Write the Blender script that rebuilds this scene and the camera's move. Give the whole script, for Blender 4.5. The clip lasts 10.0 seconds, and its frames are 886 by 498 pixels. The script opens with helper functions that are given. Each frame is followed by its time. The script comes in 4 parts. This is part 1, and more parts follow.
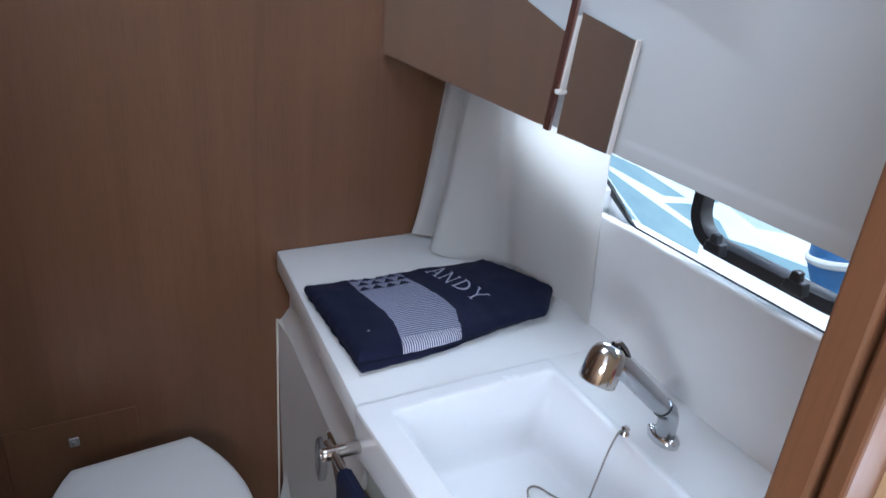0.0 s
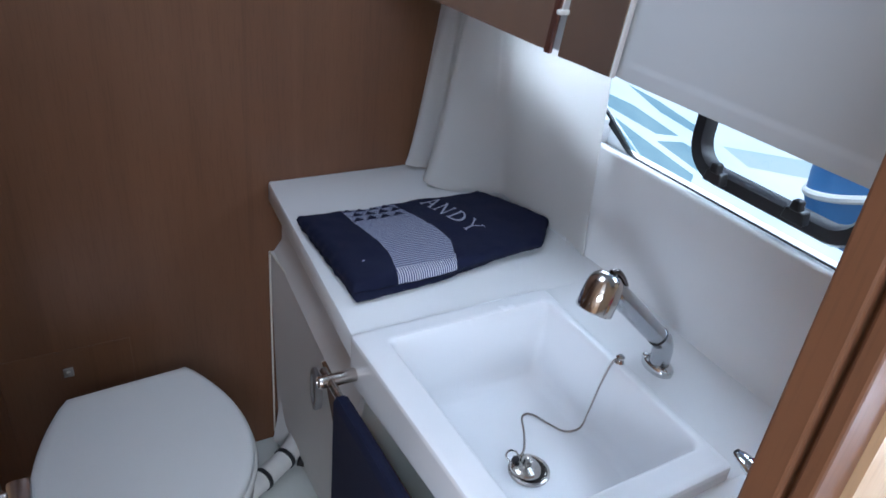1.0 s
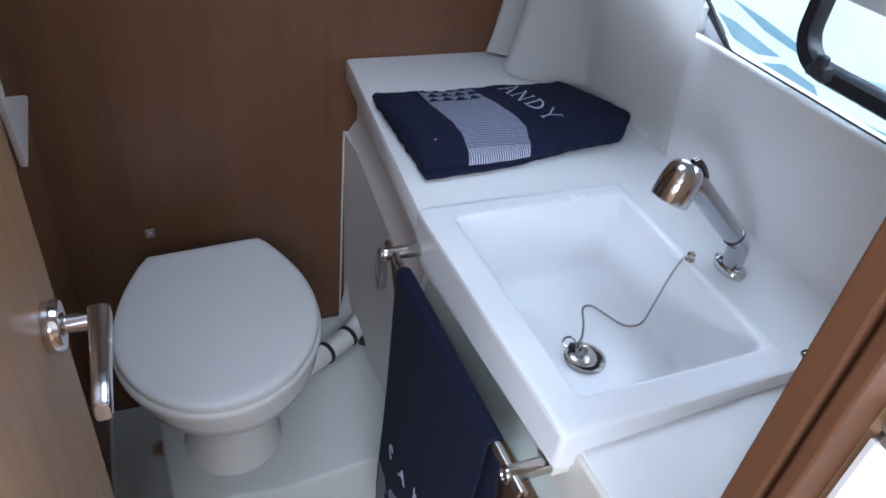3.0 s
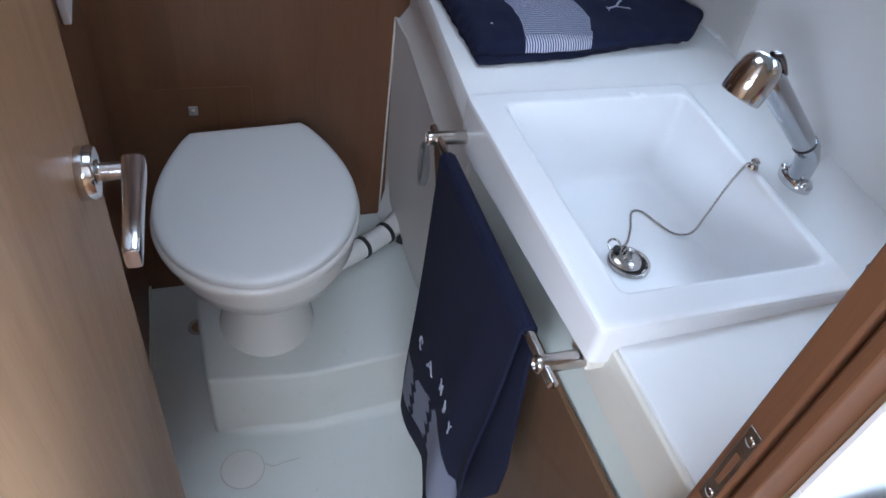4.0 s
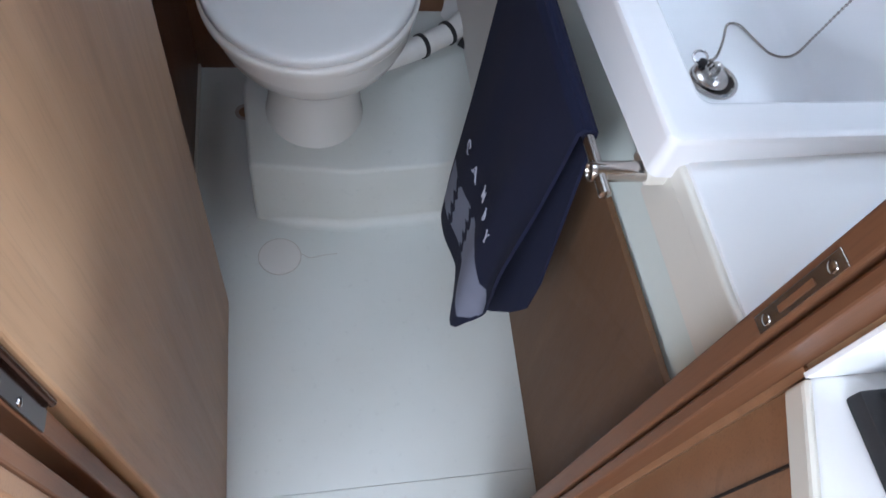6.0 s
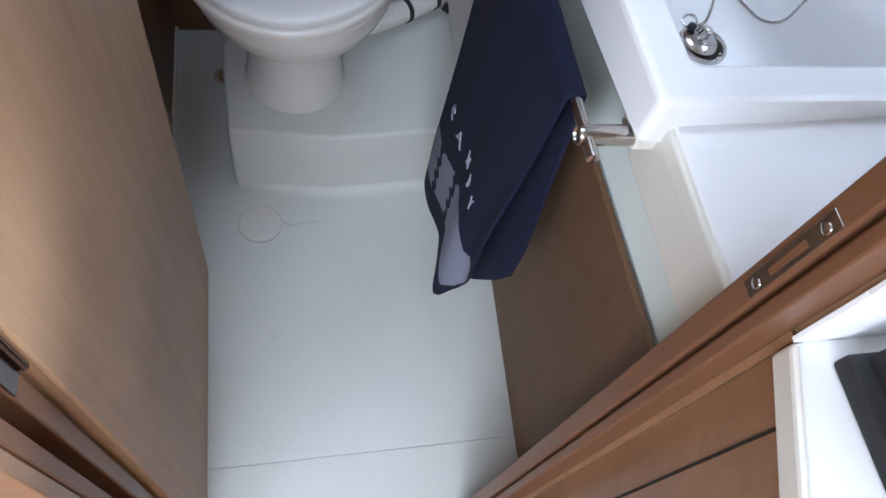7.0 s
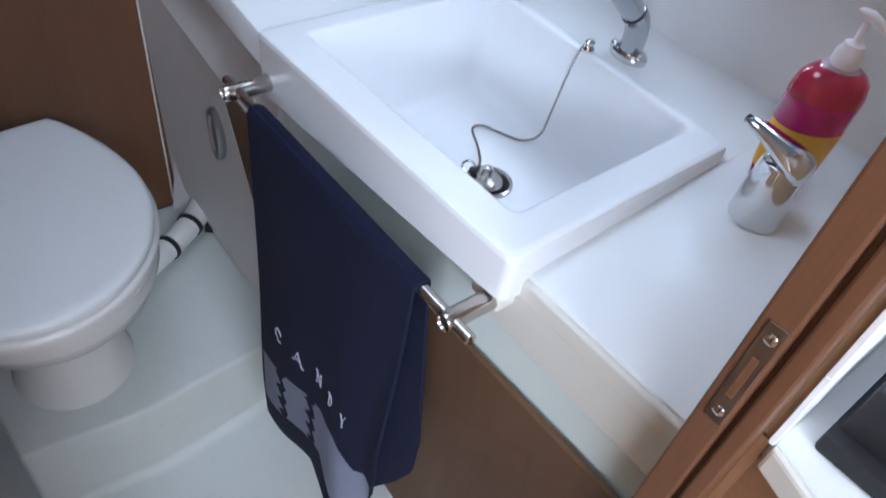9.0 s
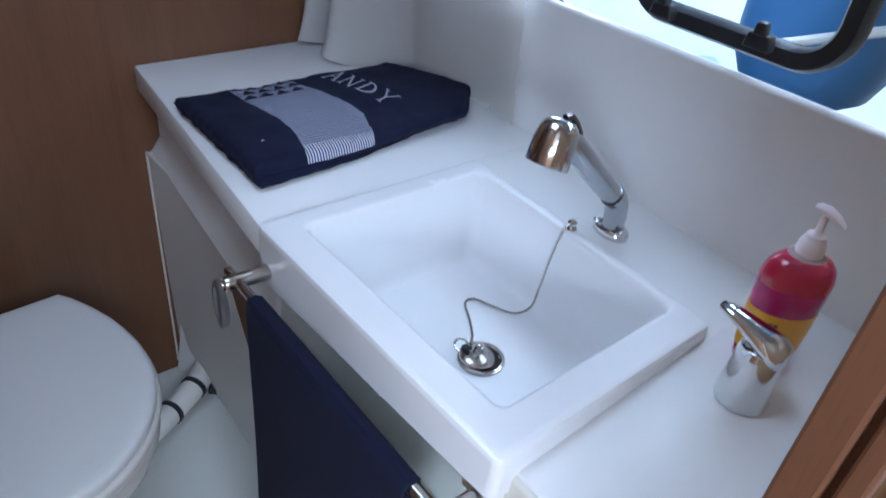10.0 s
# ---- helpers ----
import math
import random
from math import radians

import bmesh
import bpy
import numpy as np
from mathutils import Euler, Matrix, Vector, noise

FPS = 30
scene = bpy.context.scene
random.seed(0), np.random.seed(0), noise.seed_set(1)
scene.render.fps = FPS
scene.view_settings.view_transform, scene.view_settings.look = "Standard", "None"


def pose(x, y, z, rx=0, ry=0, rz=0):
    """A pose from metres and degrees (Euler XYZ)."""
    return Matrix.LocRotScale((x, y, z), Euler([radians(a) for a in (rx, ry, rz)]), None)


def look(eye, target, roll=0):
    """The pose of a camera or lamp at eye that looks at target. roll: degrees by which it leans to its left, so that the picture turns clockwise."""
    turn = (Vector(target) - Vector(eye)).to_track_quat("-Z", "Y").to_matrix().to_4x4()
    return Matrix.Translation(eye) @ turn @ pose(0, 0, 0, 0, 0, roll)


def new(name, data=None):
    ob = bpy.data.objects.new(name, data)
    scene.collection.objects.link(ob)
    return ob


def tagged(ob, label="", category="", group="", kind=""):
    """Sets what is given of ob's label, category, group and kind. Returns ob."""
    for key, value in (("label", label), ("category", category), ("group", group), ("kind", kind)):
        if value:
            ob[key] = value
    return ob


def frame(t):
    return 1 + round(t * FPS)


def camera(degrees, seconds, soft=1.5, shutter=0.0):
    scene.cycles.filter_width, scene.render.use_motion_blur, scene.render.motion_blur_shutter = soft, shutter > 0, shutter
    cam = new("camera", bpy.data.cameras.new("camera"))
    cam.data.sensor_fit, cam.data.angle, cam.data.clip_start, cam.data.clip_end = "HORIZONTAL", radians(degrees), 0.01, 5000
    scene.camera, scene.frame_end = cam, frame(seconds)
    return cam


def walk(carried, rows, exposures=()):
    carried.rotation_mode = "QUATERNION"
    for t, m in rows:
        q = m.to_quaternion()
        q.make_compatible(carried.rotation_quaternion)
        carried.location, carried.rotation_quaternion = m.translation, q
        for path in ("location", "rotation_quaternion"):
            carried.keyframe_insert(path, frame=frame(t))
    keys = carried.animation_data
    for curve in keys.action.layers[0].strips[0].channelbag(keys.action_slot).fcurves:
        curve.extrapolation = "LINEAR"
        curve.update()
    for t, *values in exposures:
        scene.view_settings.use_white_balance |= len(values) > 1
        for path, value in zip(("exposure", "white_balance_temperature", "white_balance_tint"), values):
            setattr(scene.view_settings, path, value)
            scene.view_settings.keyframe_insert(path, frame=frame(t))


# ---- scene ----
# ---- camera ----
cam = camera(64.0, 10.0, soft=1.6, shutter=0.25)
PATH = [
    (0, (-0.3218, -0.3362, 1.4820), (0.4192, 0.9150, 0.8146), 5.36),
    (0.5, (-0.3243, -0.3330, 1.4687), (0.4226, 0.8865, 0.7511), 5.70),
    (1, (-0.3246, -0.3271, 1.4618), (0.4153, 0.8532, 0.6747), 6.22),
    (1.5, (-0.3259, -0.3359, 1.4453), (0.4039, 0.8112, 0.6017), 6.42),
    (2, (-0.3219, -0.3409, 1.4304), (0.3738, 0.7962, 0.5456), 7.06),
    (2.2, (-0.3199, -0.3412, 1.4274), (0.3480, 0.8049, 0.5328), 6.94),
    (3.3, (-0.3247, -0.3453, 1.4020), (0.2045, 0.7848, 0.4005), 8.31),
    (3.5, (-0.3232, -0.3443, 1.3863), (0.1826, 0.7726, 0.3583), 8.94),
    (4, (-0.3203, -0.3462, 1.3628), (0.1360, 0.7111, 0.2520), 10.08),
    (4.5, (-0.3150, -0.3400, 1.3424), (0.1192, 0.6605, 0.1717), 11.28),
    (5, (-0.3060, -0.3319, 1.3233), (0.0999, 0.5994, 0.0872), 12.76),
    (5.5, (-0.3016, -0.3326, 1.3022), (0.0461, 0.5137, -0.0105), 14.92),
    (6, (-0.2975, -0.3375, 1.2886), (0.0106, 0.4456, -0.0722), 15.81),
    (6.2, (-0.3002, -0.3395, 1.2861), (0.0137, 0.4185, -0.0876), 17.11),
    (7.3, (-0.2957, -0.3339, 1.2672), (0.0684, 0.3824, -0.1164), 20.10),
    (7.5, (-0.2931, -0.3217, 1.2608), (0.1094, 0.4170, -0.1002), 18.46),
    (8, (-0.3157, -0.2860, 1.2577), (0.2591, 0.4637, -0.0337), 16.16),
    (8.5, (-0.3219, -0.2603, 1.2472), (0.3721, 0.4656, 0.0016), 13.68),
    (9, (-0.3207, -0.2425, 1.2614), (0.4938, 0.5516, 0.1362), 10.53),
    (9.5, (-0.3073, -0.2355, 1.2887), (0.5627, 0.6460, 0.2758), 8.14),
    (10, (-0.2963, -0.2341, 1.3262), (0.5929, 0.7324, 0.4123), 6.97),
]
walk(cam, [(t, look(eye, target, roll)) for t, eye, target, roll in PATH],
     exposures=[(0.0, -0.18, 5180, 8), (0.5, -0.25, 5130, 8), (1.0, -0.39, 5060, 8), (1.5, -0.43, 5020, 8), (2.1, -0.40, 5020, 8), (3.4, -0.30, 5040, 8), (4.0, -0.28, 5040, 8),
                (5.5, -0.36, 5120, 8), (6.0, -0.28, 5160, 9), (7.6, -0.13, 5200, 9), (8.0, -0.11, 5100, 8), (8.5, -0.12, 5060, 8), (9.0, -0.17, 5020, 8), (9.5, -0.20, 4920, 8), (10.0, -0.38, 4840, 8)])

# ---- light ----
world = bpy.data.worlds.new("sky")
scene.world = world
world.use_nodes = True
wn = world.node_tree
sky = wn.nodes.new("ShaderNodeTexSky")
sky.sky_type, sky.sun_disc = "NISHITA", False
sky.sun_elevation, sky.sun_rotation = radians(55), radians(15)
wn.links.new(sky.outputs[0], wn.nodes["Background"].inputs[0])
wn.nodes["Background"].inputs[1].default_value = 0.12

sun = new("sun", bpy.data.lights.new("sun", "SUN"))
sun.data.energy, sun.data.angle, sun.data.color = 3.5, radians(0.6), (1.0, 0.95, 0.88)
sun.matrix_world = look((1.35, 5.0, 7.4), (0, 0, 0))


def area(name, eye, target, sx, sy, watts, colour):
    """A lamp that gives the sky's light from a window or an added, unseen opening."""
    lamp = new(name, bpy.data.lights.new(name, "AREA"))
    lamp.data.shape, lamp.data.size, lamp.data.size_y = "RECTANGLE", sx, sy
    lamp.data.energy, lamp.data.color = watts, colour
    lamp.matrix_world = look(eye, target)
    return lamp


# unseen source, added to brighten floor and counter from above
area("overhead_fill", (-0.12, 0.36, 1.90), (-0.12, 0.36, 0), 0.42, 0.42, 4.2, (0.95, 0.98, 1.0))
# unseen source over the saloon, added for light from behind the camera
area("saloon_overhead_fill", (-0.72, -1.75, 1.92), (-0.6, -1.3, 0), 0.8, 0.9, 54.0, (1.0, 0.96, 0.91))
area("window_light", (0.60, 0.10, 1.34), (0.30, 0.40, 0.97), 0.55, 0.12, 3.1, (0.96, 0.98, 1.0))
area("aft_window_light", (0.575, 0.585, 1.25), (0.30, 0.55, 1.10), 0.19, 0.24, 2.0, (1.0, 0.97, 0.93))
# two unseen saloon sources, added to brighten curtain, front board and galley
area("saloon_left_fill", (-1.67, -1.55, 1.50), (0.45, 0.55, 1.12), 0.9, 0.36, 33.0, (1.0, 0.98, 0.95))
area("galley_fill", (1.57, -0.75, 1.45), (0.1, -0.35, 0.95), 0.9, 0.35, 76.0, (0.95, 0.98, 1.0))


# ---- materials ----
def material(name):
    m = bpy.data.materials.new(name)
    m.use_nodes = True
    return m, m.node_tree, m.node_tree.nodes["Principled BSDF"]


def coords(nt, scale, rot=(0, 0, 0)):
    tc, mp = nt.nodes.new("ShaderNodeTexCoord"), nt.nodes.new("ShaderNodeMapping")
    mp.inputs["Scale"].default_value = scale
    mp.inputs["Rotation"].default_value = rot
    nt.links.new(tc.outputs["Object"], mp.inputs[0])
    return mp.outputs[0]


def noise_tex(nt, vec, scale, detail=4.0, rough=0.55, distort=0.0):
    n = nt.nodes.new("ShaderNodeTexNoise")
    n.inputs["Scale"].default_value, n.inputs["Detail"].default_value = scale, detail
    n.inputs["Roughness"].default_value, n.inputs["Distortion"].default_value = rough, distort
    nt.links.new(vec, n.inputs["Vector"])
    return n.outputs[0]


def ramp(nt, fac, stops):
    r = nt.nodes.new("ShaderNodeValToRGB")
    while len(r.color_ramp.elements) < len(stops):
        r.color_ramp.elements.new(0.5)
    for e, (pos, col) in zip(r.color_ramp.elements, stops):
        e.position, e.color = pos, (*col, 1)
    nt.links.new(fac, r.inputs[0])
    return r.outputs[0]


def mix(nt, fac, a, b, kind="MIX"):
    m = nt.nodes.new("ShaderNodeMixRGB")
    m.blend_type = kind
    for k, v in ((0, fac), (1, a), (2, b)):
        if isinstance(v, (int, float)):
            m.inputs[k].default_value = v
        elif isinstance(v, tuple):
            m.inputs[k].default_value = (*v, 1)
        else:
            nt.links.new(v, m.inputs[k])
    return m.outputs[0]


def bump(nt, bsdf, height, strength, dist):
    b = nt.nodes.new("ShaderNodeBump")
    b.inputs["Strength"].default_value, b.inputs["Distance"].default_value = strength, dist
    nt.links.new(height, b.inputs["Height"])
    nt.links.new(b.outputs[0], bsdf.inputs["Normal"])


def spread(nt, fac, lo, hi):
    m = nt.nodes.new("ShaderNodeMapRange")
    m.inputs[3].default_value, m.inputs[4].default_value = lo, hi
    nt.links.new(fac, m.inputs[0])
    return m.outputs[0]


def veneer(name, dark, mid, light, rough=0.35, axis="z", gloss=0.4, wide=11.0, figure=0.45):
    """Wood veneer with long grain along one axis, broad tone and short pores."""
    m, nt, b = material(name)
    along = {"z": (1, 1, 0.05), "y": (1, 0.05, 1), "x": (0.05, 1, 1)}[axis]
    fine = noise_tex(nt, coords(nt, tuple(90 * a for a in along)), 1.0, 6, 0.6, 0.4)
    broad = noise_tex(nt, coords(nt, tuple(wide * a for a in along)), 1.0, 3, 0.5, 1.2)
    pores = noise_tex(nt, coords(nt, tuple(420 * a for a in along)), 1.0, 2, 0.5)
    stain = noise_tex(nt, coords(nt, (5, 5, 2.2)), 1.0, 4)
    col = ramp(nt, fine, [(0.2, dark), (0.5, mid), (0.8, light)])
    col = mix(nt, 0.62, col, mid)
    col = mix(nt, figure, col, ramp(nt, broad, [(0.3, dark), (0.55, mid), (0.75, light)]))
    col = mix(nt, ramp(nt, stain, [(0.42, (0.0, 0.0, 0.0)), (0.68, (0.22, 0.22, 0.22))]), col, dark)
    flecks = noise_tex(nt, coords(nt, tuple(34 * a for a in along)), 1.0, 3, 0.5, 0.8)
    col = mix(nt, ramp(nt, flecks, [(0.62, (0, 0, 0)), (0.72, (0.32, 0.32, 0.32))]), col, tuple(0.8 * v for v in dark))
    col = mix(nt, ramp(nt, pores, [(0.36, (0.18, 0.18, 0.18)), (0.46, (0, 0, 0))]), col, tuple(0.6 * v for v in dark))
    nt.links.new(col, b.inputs["Base Color"])
    nt.links.new(spread(nt, fine, rough - 0.06, rough + 0.12), b.inputs["Roughness"])
    b.inputs["Coat Weight"].default_value, b.inputs["Coat Roughness"].default_value = gloss * 0.3, 0.25
    bump(nt, b, pores, 0.12, 0.0006)
    return m


def gelcoat(name, base, rough=0.22, grime=0.06, spec=0.5, wave=0.0):
    """Moulded glass-fibre surface: near white, faintly uneven, with a little dirt."""
    m, nt, b = material(name)
    big = noise_tex(nt, coords(nt, (5, 5, 5)), 1.0, 4)
    small = noise_tex(nt, coords(nt, (60, 60, 60)), 1.0, 3)
    dirt = tuple(v * f for v, f in zip(base, (0.80, 0.78, 0.72)))
    col = mix(nt, spread(nt, big, 0.0, 2.2 * grime), base, dirt)
    col = mix(nt, ramp(nt, small, [(0.62, (0, 0, 0)), (0.8, (grime, grime, grime))]), col, tuple(0.6 * v for v in base))
    nt.links.new(col, b.inputs["Base Color"])
    nt.links.new(spread(nt, big, rough - 0.05, rough + 0.1), b.inputs["Roughness"])
    b.inputs["Specular IOR Level"].default_value = spec
    bump(nt, b, big if wave else small, 0.25 if wave else 0.05, 0.004 if wave else 0.0004)
    return m


def plain(name, base, rough=0.4, metal=0.0, var=0.08, bumps=0.0, scale=40.0):
    m, nt, b = material(name)
    n = noise_tex(nt, coords(nt, (scale,) * 3), 1.0, 4)
    nt.links.new(mix(nt, spread(nt, n, 0.0, 4 * var), base, tuple(v * 0.7 for v in base)), b.inputs["Base Color"])
    nt.links.new(spread(nt, n, max(0.02, rough - 0.06), rough + 0.08), b.inputs["Roughness"])
    b.inputs["Metallic"].default_value = metal
    if bumps:
        bump(nt, b, n, bumps, 0.001)
    return m


def terry(name, base, pale):
    """Looped towelling."""
    m, nt, b = material(name)
    loops = noise_tex(nt, coords(nt, (900, 900, 900)), 1.0, 2)
    nap = noise_tex(nt, coords(nt, (26, 26, 26)), 1.0, 4)
    col = mix(nt, spread(nt, nap, 0.0, 0.6), base, pale)
    col = mix(nt, spread(nt, loops, 0.0, 0.5), col, tuple(0.5 * v for v in base))
    nt.links.new(col, b.inputs["Base Color"])
    b.inputs["Roughness"].default_value = 0.95
    b.inputs["Sheen Weight"].default_value = 0.012
    b.inputs["Sheen Roughness"].default_value = 0.5
    b.inputs["Specular IOR Level"].default_value = 0.15
    bump(nt, b, loops, 0.6, 0.0012)
    return m


def striped(name, a, c, axis, period):
    """Woven band with fine pale and dark lines."""
    m, nt, b = material(name)
    w = nt.nodes.new("ShaderNodeTexWave")
    w.bands_direction = axis
    w.inputs["Scale"].default_value = 6.2832 / 20 / period
    w.inputs["Distortion"].default_value = 0.25
    nt.links.new(coords(nt, (1, 1, 1)), w.inputs["Vector"])
    fuzz = noise_tex(nt, coords(nt, (500, 500, 500)), 1.0, 2)
    col = ramp(nt, w.outputs[1], [(0.38, a), (0.62, c)])
    nt.links.new(mix(nt, spread(nt, fuzz, 0, 0.4), col, tuple(0.6 * v for v in c)), b.inputs["Base Color"])
    b.inputs["Roughness"].default_value = 0.95
    bump(nt, b, fuzz, 0.5, 0.001)
    return m


VENEER = veneer("brown_veneer", (0.124, 0.0565, 0.027), (0.155, 0.0725, 0.035), (0.186, 0.0895, 0.0455), 0.42)
DOORWOOD = veneer("door_veneer", (0.31, 0.178, 0.088), (0.38, 0.226, 0.117), (0.445, 0.272, 0.146), 0.44, gloss=0.35, wide=22.0, figure=0.6)
# same veneer as the door; shade under the counter darkens its colour
BOARDSHADE = veneer("shaded_board_veneer", (0.094, 0.047, 0.020), (0.128, 0.066, 0.028), (0.157, 0.084, 0.038), 0.66, "z", 0.0)
MAHOGANY = veneer("mahogany", (0.112, 0.049, 0.022), (0.150, 0.067, 0.030), (0.188, 0.086, 0.040), 0.42, "z", 0.30)
TANWOOD = veneer("tan_wood", (0.35, 0.225, 0.115), (0.43, 0.29, 0.16), (0.50, 0.355, 0.21), 0.4, "z")
CABINETWOOD = veneer("cabinet_wood", (0.20, 0.105, 0.05), (0.28, 0.15, 0.075), (0.35, 0.20, 0.105), 0.35, "x")
SOLEWOOD = veneer("sole_wood", (0.16, 0.08, 0.04), (0.25, 0.13, 0.07), (0.33, 0.19, 0.10), 0.35, "y")
GELCOAT = gelcoat("white_gelcoat", (0.80, 0.81, 0.82), 0.32, 0.06, 0.42)
TRAY = gelcoat("floor_gelcoat", (0.685, 0.71, 0.69), 0.42, 0.28, 0.4)
COVER = gelcoat("cover_plastic", (0.70, 0.685, 0.655), 0.45, 0.1, 0.4)
LINER = gelcoat("liner_gelcoat", (0.72, 0.71, 0.70), 0.5, 0.07, 0.35)
# the locker is white gelcoat too; its weaker light is put into the grey
LOCKERSHADE = gelcoat("shaded_locker_gelcoat", (0.50, 0.515, 0.525), 0.45, 0.07, 0.35)
FASCIA = gelcoat("fascia_gelcoat", (0.66, 0.72, 0.68), 0.4, 0.06)
CREAM = gelcoat("cream_gelcoat", (0.71, 0.695, 0.625), 0.35, 0.06)
ACRYLIC = gelcoat("sink_acrylic", (0.83, 0.84, 0.86), 0.22, 0.03, 0.45)
PORCELAIN = gelcoat("porcelain", (0.76, 0.75, 0.72), 0.12, 0.03)
LIDPLASTIC = gelcoat("lid_enamel", (0.76, 0.77, 0.77), 0.28, 0.04)
VINYL = plain("taupe_vinyl", (0.42, 0.36, 0.32), 0.7, 0, 0.06, 0.3, 300)
CEILINGWHITE = plain("ceiling_white", (0.78, 0.77, 0.74), 0.6)
CHROME = plain("chrome", (0.70, 0.71, 0.72), 0.07, 1.0, 0.02)
# satin chrome with the dark cabin's reflection mixed into its grey
SATIN = plain("darkened_satin_chrome", (0.52, 0.54, 0.57), 0.20, 1.0, 0.03)
LEVERCHROME = plain("lever_chrome", (0.74, 0.76, 0.80), 0.17, 1.0, 0.03)
HEADCHROME = plain("worn_chrome", (0.64, 0.62, 0.60), 0.13, 1.0, 0.03)
STEEL = plain("brushed_steel", (0.54, 0.51, 0.48), 0.22, 1.0, 0.05)
ALLOY = plain("grey_alloy", (0.50, 0.50, 0.49), 0.35, 0.85, 0.05)
PLATE = plain("plate_steel", (0.33, 0.33, 0.34), 0.35, 0.6, 0.12)
HINGE = plain("dark_polished_steel", (0.16, 0.14, 0.14), 0.14, 1.0, 0.05)
# chrome strip; the red wood it mirrors is mixed into the metal's colour
EDGE = plain("red_reflection_edge", (0.40, 0.24, 0.22), 0.12, 0.9, 0.05)
BLACK = plain("black_plastic", (0.014, 0.014, 0.016), 0.42, 0, 0.1, 0.1, 200)
DARK = plain("dark_joint", (0.02, 0.013, 0.01), 0.8)
GAP = plain("yellowed_joint", (0.50, 0.46, 0.41), 0.7)
RUBBER = plain("black_rubber", (0.02, 0.02, 0.022), 0.7)
HOSE = plain("white_hose", (0.74, 0.73, 0.70), 0.45, 0, 0.1)
NAVY = terry("navy_terry", (0.0105, 0.0127, 0.034), (0.020, 0.0235, 0.057))
PALETHREAD = terry("pale_thread", (0.42, 0.43, 0.53), (0.52, 0.53, 0.62))
BANDY = striped("pale_woven_band", (0.40, 0.41, 0.50), (0.075, 0.085, 0.17), "Y", 0.0052)
BANDX = striped("pale_woven_edge", (0.66, 0.67, 0.74), (0.05, 0.055, 0.15), "X", 0.0040)
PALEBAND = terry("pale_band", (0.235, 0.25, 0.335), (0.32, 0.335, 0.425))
FENDERBLUE = plain("blue_fender", (0.065, 0.18, 0.40), 0.5, 0, 0.1)
ROPE = plain("white_rope", (0.72, 0.72, 0.70), 0.8, 0, 0.2, 0.5, 200)
LABELYELLOW = plain("yellow_label", (0.80, 0.42, 0.02), 0.35, 0, 0.04)
LABELDARK = plain("label_print", (0.25, 0.10, 0.05), 0.5)
PUMPWHITE = plain("white_pump", (0.80, 0.72, 0.74), 0.35, 0, 0.04)
TOWNPLASTIC = plain("white_plastic", (0.76, 0.75, 0.73), 0.4, 0, 0.05)

MIRROR, _nt, _b = material("mirror_glass")
_b.inputs["Base Color"].default_value = (0.90, 0.92, 0.91, 1)
_b.inputs["Metallic"].default_value, _b.inputs["Roughness"].default_value = 0.95, 0.03

GLASS, _nt, _b = material("window_glass")
_b.inputs["Base Color"].default_value = (0.96, 0.99, 0.99, 1)
_b.inputs["Roughness"].default_value, _b.inputs["IOR"].default_value = 0.0, 1.1
_b.inputs["Transmission Weight"].default_value = 1.0

SOAP, _nt, _b = material("pink_soap")
_b.inputs["Base Color"].default_value = (0.53, 0.008, 0.18, 1)
_b.inputs["Roughness"].default_value, _b.inputs["IOR"].default_value = 0.06, 1.4
_b.inputs["Transmission Weight"].default_value = 0.25
_b.inputs["Coat Weight"].default_value = 0.6

HEADSPACE, _nt, _b = material("clear_red_bottle")
_b.inputs["Base Color"].default_value = (0.64, 0.035, 0.11, 1)
_b.inputs["Roughness"].default_value, _b.inputs["IOR"].default_value = 0.05, 1.3
_b.inputs["Transmission Weight"].default_value = 0.55
_b.inputs["Coat Weight"].default_value = 0.8

CLEARPLASTIC, _nt, _b = material("clear_plastic")
_b.inputs["Base Color"].default_value = (0.92, 0.78, 0.82, 1)
_b.inputs["Roughness"].default_value, _b.inputs["IOR"].default_value = 0.08, 1.25
_b.inputs["Transmission Weight"].default_value = 0.7

CURTAIN, _nt, _b = material("curtain_cloth")
_n = noise_tex(_nt, coords(_nt, (700, 700, 700)), 1.0, 2)
_nt.links.new(mix(_nt, spread(_nt, _n, 0, 0.25), (0.80, 0.79, 0.78), (0.64, 0.62, 0.60)), _b.inputs["Base Color"])
_b.inputs["Roughness"].default_value = 0.75
_tl = _nt.nodes.new("ShaderNodeBsdfTranslucent")
_tl.inputs[0].default_value = (0.80, 0.79, 0.77, 1)
_ms = _nt.nodes.new("ShaderNodeMixShader")
_ms.inputs[0].default_value = 0.55
_out = _nt.nodes["Material Output"]
_nt.links.new(_b.outputs[0], _ms.inputs[1])
_nt.links.new(_tl.outputs[0], _ms.inputs[2])
_nt.links.new(_ms.outputs[0], _out.inputs[0])


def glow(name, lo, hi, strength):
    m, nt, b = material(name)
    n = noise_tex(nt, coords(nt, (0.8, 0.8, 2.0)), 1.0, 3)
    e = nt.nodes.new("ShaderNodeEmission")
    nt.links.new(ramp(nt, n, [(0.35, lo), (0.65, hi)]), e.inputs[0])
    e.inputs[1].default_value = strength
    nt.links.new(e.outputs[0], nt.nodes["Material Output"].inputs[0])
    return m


# emission in place of daylight outside: pontoon and bluish patches glow by themselves
HARBOUR = glow("glowing_pontoon", (0.86, 0.95, 0.98), (1.0, 1.0, 1.0), 1.5)
